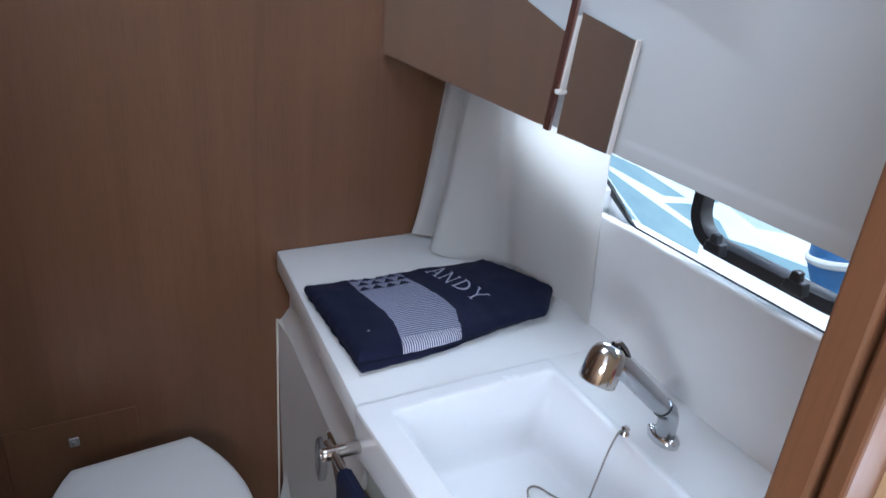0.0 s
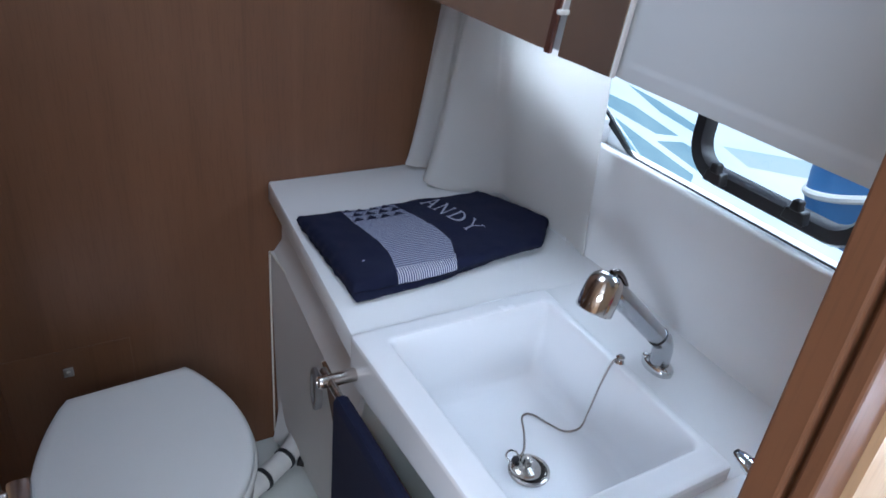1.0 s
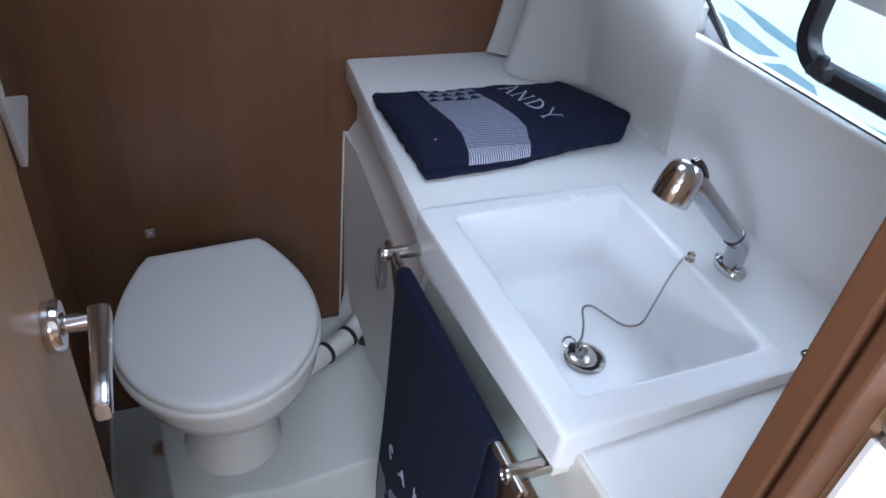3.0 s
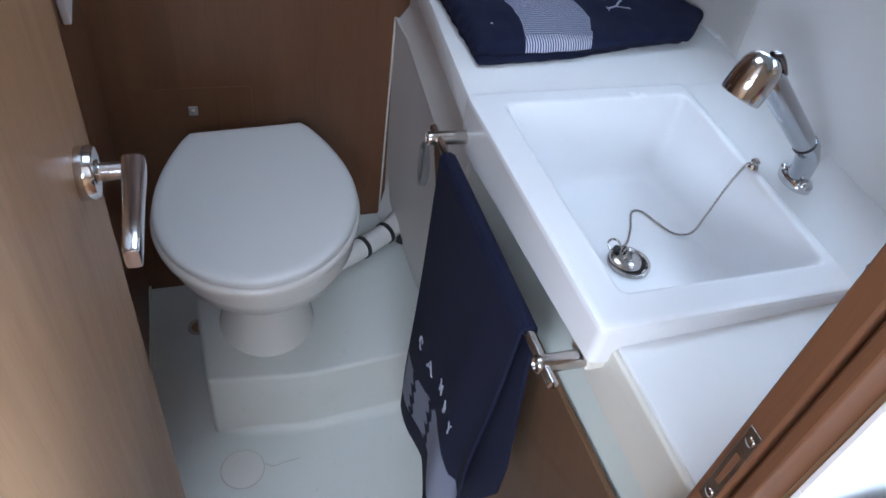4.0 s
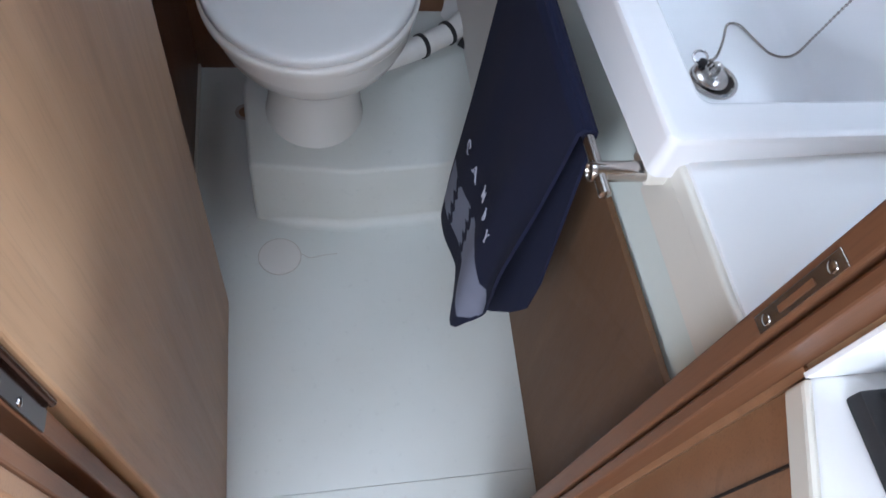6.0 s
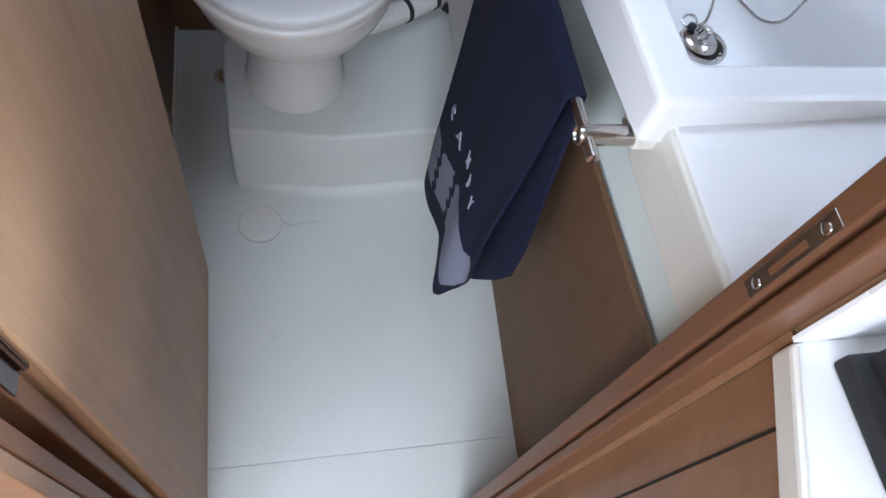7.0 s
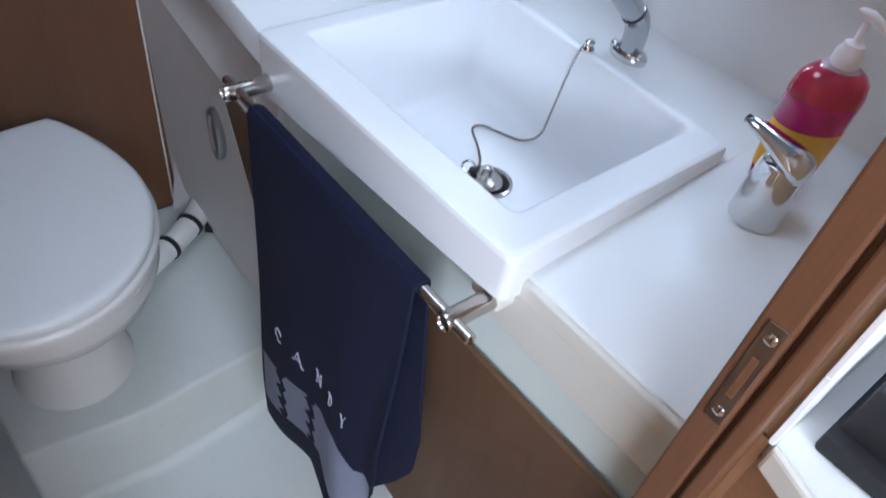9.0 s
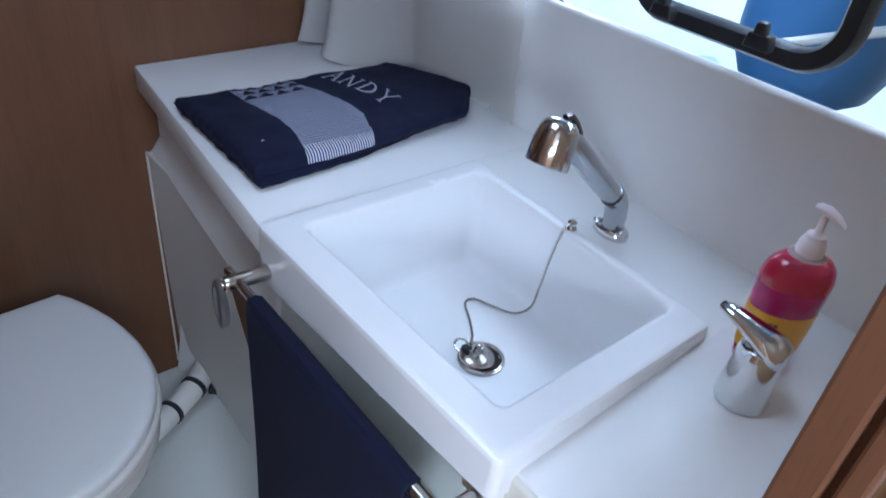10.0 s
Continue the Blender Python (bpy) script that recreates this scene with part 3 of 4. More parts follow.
def fascia(u, v):
    y = -0.184 + 0.634 * u
    under = min(1.0, max(0.0, (y - 0.014) / 0.006))
    top = Vector((0.027 + 0.007 * under, y, 0.767 + 0.068 * under))
    low = Vector((0.0195, y, 0.690))
    return low.lerp(top, v)


sheet(bm, 80, 8, fascia, -0.004)
part("fascia", bm, FASCIA, counter, "pale greenish fascia strip")
bm = B()
sheet(bm, 24, 10, lambda u, v: (front_line(0.402 + 0.527 * u) + 0.008 + 0.022 * math.sin(math.pi * (0.15 + 0.85 * v)) * (0.5 + u), 0.402 + 0.527 * u, 0.816 - 0.116 * v), 0.01)
part("recess", bm, LINER, counter, "shadowed recess under the top")

# sink unit
sink = thing("sink", "white square inset sink with a raised rim", "sink", (0.164, 0.201, 0.80))
bm = B()
X0, X1, Y0, Y1 = 0.0, 0.330, 0.0, 0.403
loft(bm, [
    rrect(X0, X1, Y0, Y1, 0.790, 0.010), rrect(X0, X1, Y0, Y1, RIM - 0.008, 0.010), rrect(X0, X1, Y0, Y1, RIM - 0.0055, 0.010), rrect(X0 + 0.0016, X1 - 0.0016, Y0 + 0.0016, Y1 - 0.0016, RIM - 0.0016, 0.009),
    rrect(X0 + 0.0055, X1 - 0.0055, Y0 + 0.0055, Y1 - 0.0055, RIM, 0.008), rrect(X0 + 0.009, X1 - 0.009, Y0 + 0.009, Y1 - 0.009, RIM, 0.008),
    rrect(0.037, 0.319, 0.034, 0.378, RIM, 0.012), rrect(0.040, 0.316, 0.037, 0.375, RIM, 0.012), rrect(0.043, 0.314, 0.040, 0.372, RIM - 0.0014, 0.012),
    rrect(0.0455, 0.3125, 0.0425, 0.3705, RIM - 0.006, 0.013), rrect(0.047, 0.312, 0.0435, 0.370, RIM - 0.010, 0.013), rrect(0.088, 0.3025, 0.065, 0.3565, 0.766, 0.019), rrect(0.090, 0.302, 0.066, 0.356, 0.761, 0.020),
    rrect(0.095, 0.300, 0.070, 0.353, 0.748, 0.024), rrect(0.104, 0.293, 0.079, 0.346, 0.7415, 0.028), rrect(0.112, 0.288, 0.086, 0.340, 0.740, 0.03)], False, True)
for v in bm.verts:
    # the moulding is slightly out of square and leans up towards its front corner
    near, front = 1 - v.co.y / Y1, 1 - v.co.x / X1
    v.co.x -= 0.004 * front + 0.016 * (1 - front) * near
    v.co.y -= 0.011 * front * near
    v.co.z += 0.026 * near if v.co.z < 0.80 and not 0.01 < v.co.x < 0.32 else 0.0
    v.co.z += 0.011 * front * near * max(0.0, min(1.0, (v.co.z - 0.74) / 0.05))
part("basin", bm, ACRYLIC, sink)
drain = thing("plug", "steel sink plug resting in the drain", "plug", (0.172, 0.186, 0.740))
bm = B()
turned(bm, (0.170, 0.183, 0.7405), (0, 0, 1), [(0, 0.029), (0.003, 0.0285), (0.004, 0.025), (0.002, 0.0232), (0.0008, 0.0228)], 32)
part("drain_ring", bm, STEEL, sink, "steel drain ring")
bm = B()
turned(bm, (0.170, 0.183, 0.7414), (0, 0, 1), [(0, 0.0226), (0.0005, 0.0224)], 28)
part("drain_hole", bm, DARK, sink, "dark drain hole")
bm = B()
turned(bm, (0.165, 0.186, 0.7430), (0.10, -0.06, 1), [(0, 0.0215), (0.004, 0.0222), (0.0065, 0.020), (0.0085, 0.012), (0.010, 0.0065), (0.016, 0.0055), (0.020, 0.0060), (0.021, 0.003)], 32)
part("stopper", bm, STEEL, drain)
bm = B()
turned(bm, (0.154, 0.196, 0.7535), (0.1, -0.06, 1), [(0, 0.0028), (0.0005, 0.005), (0.005, 0.005), (0.006, 0.0028)], 14)
part("lug", bm, RUBBER, drain, "black rubber lug")
bm = B()
tube(bm, [Vector((0.153, 0.203, 0.757)) + 0.009 * Vector((math.cos(a), 0.75 * math.sin(a), 0.4 * math.sin(a))) for a in (2 * math.pi * k / 14 for k in range(15))], 0.0015, 6)
part("ring", bm, STEEL, drain)
bm = B()
turned(bm, (0.315, 0.205, RIM + 0.001), (0, 0, 1), [(0, 0.007), (0.002, 0.006), (0.005, 0.0045), (0.009, 0.006), (0.012, 0.003)], 16)
part("chain_stud", bm, CHROME, drain)
path = curve([(0.315, 0.205, RIM + 0.006), (0.304, 0.206, RIM + 0.004), (0.294, 0.208, 0.835), (0.286, 0.210, 0.785), (0.279, 0.212, 0.752), (0.260, 0.222, 0.7435),
              (0.247, 0.248, 0.7425), (0.236, 0.272, 0.7425), (0.220, 0.272, 0.7425), (0.204, 0.244, 0.7425), (0.184, 0.216, 0.746), (0.164, 0.198, 0.757)], 9)
bm = B()
for k, p in enumerate(path):
    bmesh.ops.create_icosphere(bm, subdivisions=1, radius=0.0021, matrix=Matrix.Translation(p))
tube(bm, path, 0.0011, 6)
part("bead_chain", bm, STEEL, drain, "thin steel bead chain")

# ---- hand shower beside the sink ----
shower = thing("hand_shower", "chrome pull-out shower tap leaning over the sink", "tap", (0.380, 0.192, SHELF))
bm = B()
loft(bm, [[Vector((0.380 + 0.018 * math.cos(a), 0.192 + 0.026 * math.sin(a), SHELF + h)) for a in (2 * math.pi * k / 24 for k in range(24))] for h in (0, 0.007)]
     + [[Vector((0.380 + 0.015 * math.cos(a), 0.192 + 0.022 * math.sin(a), SHELF + 0.011)) for a in (2 * math.pi * k / 24 for k in range(24))]], True, True)
part("base", bm, CHROME, shower)
for y in (0.173, 0.211):
    bm = B()
    bmesh.ops.create_uvsphere(bm, u_segments=12, v_segments=8, radius=0.006, matrix=Matrix.Translation((0.374, y, SHELF + 0.010)))
    part("screw_cap", bm, CHROME, shower)
bm = B()
tube(bm, curve([(0.381, 0.192, SHELF + 0.008), (0.379, 0.191, 0.880), (0.370, 0.190, 0.900), (0.357, 0.190, 0.912)], 6), 0.0145, 16)
part("pivot", bm, SATIN, shower)
a, b = Vector((0.358, 0.190, 0.911)), Vector((0.262, 0.200, 1.003))
bm = B()
turned(bm, a, b - a, [(0, 0.010), (0.001, 0.0135), (0.02, 0.0145), (0.10, 0.0150), (0.125, 0.0150), (0.137, 0.012)], 24)
part("handle", bm, SATIN, shower)
bm = B()
turned(bm, a, b - a, [(-0.002, 0.0135), (-0.0015, 0.0148), (0.0002, 0.0148), (0.0008, 0.0135)], 24)
part("joint", bm, RUBBER, shower, "black joint ring")
bm = B()
ax = Vector((-0.42, -0.10, -1.0))
turned(bm, (0.252, 0.201, 1.028), ax, [(0.000, 0.007), (0.002, 0.0138), (0.006, 0.0185), (0.013, 0.0220), (0.024, 0.0236), (0.050, 0.0243), (0.052, 0.0232), (0.048, 0.0218)], 32)
part("spray_head", bm, HEADCHROME, shower)
bm = B()
tube(bm, curve([(0.252, 0.200, 1.029), (0.262, 0.200, 1.028), (0.272, 0.199, 1.018), (0.280, 0.198, 1.005)], 5), 0.004, 10)
part("lever", bm, HINGE, shower, "dark trigger lever")

# ---- mixer tap and soap ----
tap = thing("mixer_tap", "chrome single-lever mixer tap on the counter", "tap", (0.272, -0.090, SHELF))
bm = B()
turned(bm, (0.265, -0.070, SHELF), (0.05, 0.02, 1), [(0, 0.0250), (0.003, 0.0256), (0.03, 0.0234), (0.056, 0.0212), (0.063, 0.0198), (0.066, 0.014)], 32)
part("body", bm, CHROME, tap)
bm = B()
lp = [((0.274, -0.100, 0.908), 0.012, 0.008), ((0.274, -0.097, 0.911), 0.0200, 0.014), ((0.2735, -0.088, 0.915), 0.0228, 0.0170), ((0.272, -0.074, 0.920), 0.0215, 0.0150), ((0.270, -0.056, 0.927), 0.0172, 0.0105),
      ((0.268, -0.037, 0.933), 0.0132, 0.0075), ((0.2665, -0.024, 0.936), 0.0105, 0.0055), ((0.266, -0.017, 0.9355), 0.006, 0.003)]
loft(bm, [[Vector((0.267 + 0.84 * (c[0] - 0.270 + w * math.cos(q)), -0.074 + 0.84 * (c[1] + 0.080), 0.912 + 0.84 * (c[2] - 0.915 + h * math.sin(q)))) for q in (2 * math.pi * k / 20 for k in range(20))] for c, w, h in lp], True, True)
part("lever", bm, CHROME, tap)
bm = B()
turned(bm, (0.2638, -0.0225, 0.9292), (0, 1, 0.1), [(0, 0.0047), (0.0018, 0.0044), (0.0028, 0.003)], 14)
part("tip", bm, BLACK, tap, "black lever tip")

SX, SY = 0.331, -0.0495
soap = thing("soap_dispenser", "clear bottle of bright pink liquid soap with a white pump", "soap bottle", (SX, SY, SHELF))
bm = B()


def oval(z, rx, ry, seg=36):
    return [Vector((SX + rx * math.cos(q) * 0.73 + ry * math.sin(q) * 0.45, SY - rx * math.cos(q) * 0.47 + ry * math.sin(q) * 0.78, z)) for q in (2 * math.pi * k / seg for k in range(seg))]


PROFILE = ((0.001, 0.029, 0.019), (0.006, 0.033, 0.023), (0.02, 0.035, 0.0245), (0.06, 0.0385, 0.027), (0.103, 0.0410, 0.0291), (0.106, 0.0410, 0.0291), (0.112, 0.0405, 0.0285),
           (0.122, 0.037, 0.026), (0.129, 0.030, 0.021), (0.133, 0.021, 0.017), (0.136, 0.014, 0.013))
loft(bm, [oval(SHELF + h, rx, ry) for h, rx, ry in PROFILE[:5]], True, True)
part("bottle", bm, SOAP, soap)
bm = B()
loft(bm, [oval(SHELF + h + 0.0003, rx, ry) for h, rx, ry in PROFILE[4:10]], True, True)
part("shoulder", bm, HEADSPACE, soap, "clear reddish bottle shoulder above the soap")
bm = B()
loft(bm, [oval(SHELF + h + 0.0006, rx, ry) for h, rx, ry in PROFILE[9:]], True, True)
part("neck", bm, CLEARPLASTIC, soap, "clear bottle neck")
bm = B()
loft(bm, [oval(SHELF + h, rx + 0.0006, ry + 0.0006) for h, rx, ry in ((0.022, 0.0352, 0.0247), (0.04, 0.0369, 0.0258), (0.060, 0.0386, 0.0271), (0.075, 0.0394, 0.0278))])
label_part = part("label", bm, LABELYELLOW, soap, "yellow paper label")


def on_label(a, h):
    f = 0.0388 + 0.04 * (h - 0.06)
    return oval(SHELF + h, f + 0.0004, f * 0.70 + 0.0008, 120)[int(a) % 120]


for a0, h0, n, step, high in ((70, 0.062, 4, 1.6, 0.004), (66, 0.036, 2, 4.5, 0.012)):
    for k in range(n):
        a = a0 + 2 * k * step
        bm = B()
        bm.faces.new([bm.verts.new(p) for p in (on_label(a, h0), on_label(a + step, h0), on_label(a + step, h0 + high), on_label(a, h0 + high))])
        bmesh.ops.solidify(bm, geom=bm.faces[:], thickness=0.0006)
        part("print", bm, LABELDARK, label_part, "small dark print", False)
bm = B()
turned(bm, (SX, SY, SHELF + 0.134), (0, 0, 1), [(0, 0.0122), (0.003, 0.0128), (0.014, 0.0122), (0.017, 0.0100), (0.022, 0.0088), (0.024, 0.005), (0.026, 0.0036), (0.043, 0.0034)], 20)
part("collar", bm, PUMPWHITE, soap)
bm = B()
loft(bm, [[Vector((SX + s * 0.005 + 0.8 * w * math.cos(q), SY - s * 0.0165, SHELF + 0.177 + 0.005 * (1 - s * s) - 0.005 * s + h * math.sin(q))) for q in (2 * math.pi * k / 14 for k in range(14))]
          for s, w, h in ((-0.62, 0.003, 0.002), (-0.45, 0.007, 0.003), (0.0, 0.0085, 0.004), (0.5, 0.0065, 0.0035), (0.9, 0.004, 0.0025), (1.05, 0.002, 0.0015))], True, True)
part("pump_head", bm, PUMPWHITE, soap)

# ---- towel rail ----
rail = thing("towel_rail", "polished steel towel rail under the sink's edge", "towel rail", (0.0, 0.19, 0.816))
bm = B()
turned(bm, (-0.0425, -0.022, 0.816), (0, 1, 0), [(0, 0.003), (0.002, 0.0058), (0.422, 0.0058), (0.424, 0.003)], 16)
part("bar", bm, STEEL, rail)
for y in (0.006, 0.378):
    bm = B()
    turned(bm, (0.0095 - 0.020 * y, y, 0.8132), (-1, 0, 0.03), [(0, 0.0088), (0.004, 0.0092), (0.006, 0.0096), (0.0535, 0.0094), (0.0585, 0.0092), (0.060, 0.0084), (0.060, 0.0070), (0.058, 0.0062)], 24)
    part("bracket", bm, STEEL, rail)

# ---- front board below the counter ----


def on_board(y, z):
    return Vector((0.096 + 0.045 * (y + 0.07) * (1 - z / 0.72) - 0.119 * z, y, z))


front = thing("front_board", "brown wood-veneer panel leaning under the counter, darkened for shade", "panel", (0.08, 0.17, 0.0))
bm = B()
slab(bm, [on_board(*q) for q in ((-0.176, 0.001), (0.470, 0.001), (0.472, 0.188), (0.558, 0.188), (0.552, 0.700), (-0.176, 0.723))], (0.007, 0, 0.001), 0.0015)
part("board", bm, BOARDSHADE, front, smooth=False)
bm = B()
slab(bm, [on_board(*q) + Vector((0.001, 0, 0)) for q in ((-0.1835, 0.001), (-0.1765, 0.001), (-0.1765, 0.722), (-0.1835, 0.722))], (0.005, 0, 0.001))
part("joint", bm, DARK, front, "dark gap at the board's near edge", False)
bm = B()
slab(bm, [on_board(*q) for q in ((0.5585, 0.19), (0.5615, 0.19), (0.5555, 0.698), (0.5525, 0.698))], (0.007, 0, 0.001), 0.0006)
part("edging", bm, CREAM, front, "pale edging strip", False)

cab = thing("lower_cabinet", "grey-white moulded cabinet side with an oval latch", "cabinet", (0.1, 0.7, 0.0))
bm = B()
sheet(bm, 20, 14, lambda u, v: (0.042 + 0.016 * u + 0.010 * (1 - v) + 0.018 * max(0, 0.12 - v) * 8, 0.929 - 0.50 * u, 0.185 + 0.515 * v), 0.02)
part("side", bm, LINER, cab)
bm = B()
tube(bm, [(0.0405, 0.9265, z) for z in (0.20, 0.45, 0.7005)] + [(0.0405 + 0.016 * k / 8, 0.9265 - 0.047 * k, 0.7015) for k in range(9)], 0.0022, 8)
part("edging", bm, CREAM, cab, "thin pale edging")
bm = B()
box(bm, 0.068, 0.20, 0.43, 0.928, 0.187, 0.80)
part("body", bm, LINER, cab, smooth=False)
bm = B()
loft(bm, [[Vector((0.054 - d - 0.12 * (0.69 - y), y, 0.530 + 0.050 * k * math.sin(q))) for q, y in ((a, 0.676 + 0.026 * k * math.cos(a)) for a in (2 * math.pi * n / 28 for n in range(28)))]
          for d, k in ((-0.006, 1.0), (0.006, 1.0), (0.009, 0.92), (0.009, 0.74), (0.004, 0.66))], False, True)
part("latch_plate", bm, PLATE, cab, "dull oval steel latch plate")

# ---- toilet on its plinth ----
bm = B()
pl = [(-0.392, 0.499), (-0.20, 0.476), (0.02, 0.492), (0.12, 0.505), (0.12, 0.929), (-0.33, 0.929), (-0.392, 0.735), (-0.403, 0.70)]
slab(bm, [(x, y, 0.185) for x, y in pl], (0, 0, -0.206), 0.009, 4)
setting("plinth", bm, TRAY, "pale moulded plinth under the toilet", "plinth", True)


def plinth_front(x):
    return 0.499 - 0.023 * (x + 0.392) / 0.192 if x < -0.20 else 0.476 + 0.016 * (x + 0.20) / 0.22


def fillet(u, v):
    x = -0.378 + 0.475 * u
    r = 0.021 * min(1.0, 7 * u) ** 0.7 + 0.0012
    return (x, plinth_front(x) + 0.0015 - r * (1 - math.cos(v * math.pi / 2)), 0.0008 + r * (1 - math.sin(v * math.pi / 2)))


bm = B()
sheet(bm, 32, 8, fillet, 0.0006)
setting("plinth_fillet", bm, TRAY, "moulded curve where plinth and floor meet", "trim", True)
bm = B()
turned(bm, (-0.346, 0.404, 0.0), (0, 0, 1), [(0, 0.0415), (0.0018, 0.0415), (0.0022, 0.040), (0.0022, 0.02)], 48)
cover = single("drain_cover", bm, COVER, "round white cover let into the floor", "cover")
bm = B()
loft(bm, [ring((-0.346, 0.404, z), (0, 0, 1), r, 48) for r, z in ((0.0418, 0.0008), (0.0432, 0.0008))])
part("gap", bm, GAP, cover, "yellowed gap round the cover")
bm = B()
tube(bm, curve([(-0.302, 0.408, 0.0004), (-0.285, 0.398, 0.0004), (-0.262, 0.402, 0.0004), (-0.23, 0.405, 0.0004)], 6), 0.0007, 6)
single("floor_crack", bm, GAP, "fine yellowed line in the floor beside the cover", "crack")
bm = B()
box(bm, LEFT, LEFT + 0.0065, -0.06, 0.929, 0.0, 0.014, 0.003)
setting("baseboard", bm, CREAM, "pale raised edge of the floor tray", "trim")

drain_ring = thing("floor_drain", "small round brown drain ring in the floor beside the plinth", "drain", (-0.413, 0.790, 0.0))
bm = B()
turned(bm, (-0.413, 0.790, 0.0), (0, 0, 1), [(0, 0.024), (0.0022, 0.0235), (0.0030, 0.021), (0.0022, 0.0165), (0.0006, 0.016)], 28)
part("ring", bm, VINYL, drain_ring)
bm = B()
turned(bm, (-0.413, 0.790, 0.0004), (0, 0, 1), [(0, 0.0158), (0.0003, 0.0155)], 24)
part("hole", bm, CABINETWOOD, drain_ring, "brown drain hole")

toilet = thing("toilet", "white marine toilet with its lid closed, on a moulded plinth", "toilet", (-0.263, 0.64, 0.185))
TC, TW = -0.266, 0.174


def lid_loop(z, grow, n=64):
    """Outline of the seat: a round front and a straight back edge, narrower than the middle."""
    out = []
    for k in range(n):
        q = 2 * math.pi * k / n
        x, y = math.sin(q), -math.cos(q)
        p = Vector((TC + (TW + grow) * x, 0.612 + (0.200 + grow) * y, z))
        lim = 0.822 + grow
        if y >= 0:
            s = 1 if x > 0 else -1
            w = 1 - abs(q - math.pi) / (math.pi / 2)
            if w > 0.55:
                g = (w - 0.55) / 0.45
                p = Vector((TC + s * (0.110 + grow) * (1 - g), lim, z))
            else:
                g = w / 0.55
                xx = TW - (TW - 0.110) * g ** 1.9
                p = Vector((TC + s * (xx + grow), 0.612 + (lim - 0.612) * g, z))
        p.y += 0.070 * (p.x - TC)
        out.append(p)
    return out


bm = B()
loft(bm, [lid_loop(z, g) for z, g in ((0.5225, -0.012), (0.523, -0.0035), (0.5245, -0.001), (0.532, -0.001), (0.5365, -0.0035), (0.539, -0.009), (0.540, -0.020))], True, True)
part("lid", bm, LIDPLASTIC, toilet, "white enamelled lid")
bm = B()
loft(bm, [lid_loop(z, g) for z, g in ((0.500, -0.006), (0.503, 0.002), (0.513, 0.004), (0.518, 0.0025), (0.5212, -0.002), (0.5215, -0.008))], True, True)
part("seat", bm, PORCELAIN, toilet)
bm = B()


def bowl_loop(cx, cy, rx, ry, z, n=48):
    return [Vector((cx + rx * math.sin(2 * math.pi * k / n), cy - ry * math.cos(2 * math.pi * k / n) * (1.0 if math.cos(2 * math.pi * k / n) > 0 else 0.92), z)) for k in range(n)]


loft(bm, [bowl_loop(TC, 0.617, rx, ry, z) for z, rx, ry in ((0.5015, 0.164, 0.194), (0.498, 0.170, 0.201), (0.468, 0.168, 0.198), (0.458, 0.164, 0.193))]
     + [bowl_loop(TC, 0.620, 0.157, 0.184, 0.432), bowl_loop(TC, 0.624, 0.142, 0.163, 0.402), bowl_loop(TC, 0.629, 0.117, 0.132, 0.372), bowl_loop(TC, 0.633, 0.097, 0.111, 0.348), bowl_loop(TC + 0.002, 0.636, 0.088, 0.104, 0.312),
        bowl_loop(TC + 0.003, 0.637, 0.086, 0.098, 0.265), bowl_loop(TC + 0.003, 0.638, 0.090, 0.100, 0.215), bowl_loop(TC + 0.003, 0.638, 0.096, 0.104, 0.1865)], True, True)
part("bowl", bm, PORCELAIN, toilet)
for s in (-0.075, 0.075):
    bm = B()
    turned(bm, (TC + s - 0.018, 0.822, 0.512), (1, 0, 0), [(0, 0.009), (0.002, 0.011), (0.034, 0.011), (0.036, 0.009)], 16)
    part("hinge", bm, CHROME, toilet)

hose = thing("toilet_hose", "white ribbed toilet hose with black clamps", "hose", (0.0, 0.77, 0.186))
hp = curve([(-0.150, 0.700, 0.245), (-0.085, 0.735, 0.236), (-0.02, 0.775, 0.230), (0.04, 0.815, 0.232), (0.085, 0.860, 0.245), (0.10, 0.90, 0.27)], 8)
bm = B()
tube(bm, hp, 0.0235, 18)
part("tube", bm, HOSE, hose)
for k in (14, 22):
    d = (hp[k + 1] - hp[k - 1]).normalized()
    bm = B()
    turned(bm, hp[k] - d * 0.005, d, [(0, 0.0236), (0.0005, 0.0262), (0.0095, 0.0262), (0.010, 0.0236)], 20)
    part("clamp", bm, RUBBER, hose, "black hose clamp")
bm = B()
slab(bm, [(0.050, 0.800, 0.2), (0.078, 0.792, 0.187), (0.086, 0.815, 0.24)], (0.012, 0.02, 0), 0.002)
part("foot", bm, RUBBER, hose, "black hose clip")
bm = B()
slab(bm, [(0.03, 0.91, 0.187), (0.075, 0.80, 0.187), (0.066, 0.905, 0.42)], (0.01, 0.006, 0), 0.002)
single("corner_gusset", bm, LINER, "pale moulded gusset in the corner by the hose", "trim", smooth=False)

bm = B()
turned(bm, (-0.409, 0.69, 0.118), (-1, 0, 0), [(-0.012, 0.014), (-0.008, 0.014), (-0.007, 0.012), (-0.007, 0.009), (-0.004, 0.007), (-0.003, 0.004)], 20)
single("plinth_outlet", bm, GAP, "small dull round outlet in the plinth's side", "outlet")

# access hatch on the back wall
hatch = thing("access_panel", "brown wooden access panel with a small metal turn latch", "panel", (-0.36, BACK, 0.45))
bm = B()
slab(bm, [(x, BACK - 0.0005, z) for x, z in ((-0.475, 0.28), (-0.245, 0.28), (-0.245, 0.560), (-0.475, 0.560))], (0, -0.0024, 0), 0.0008)
part("board", bm, VENEER, hatch, smooth=False)
bm = B()
box(bm, -0.370, -0.352, BACK - 0.007, BACK - 0.0015, 0.499, 0.519, 0.002)
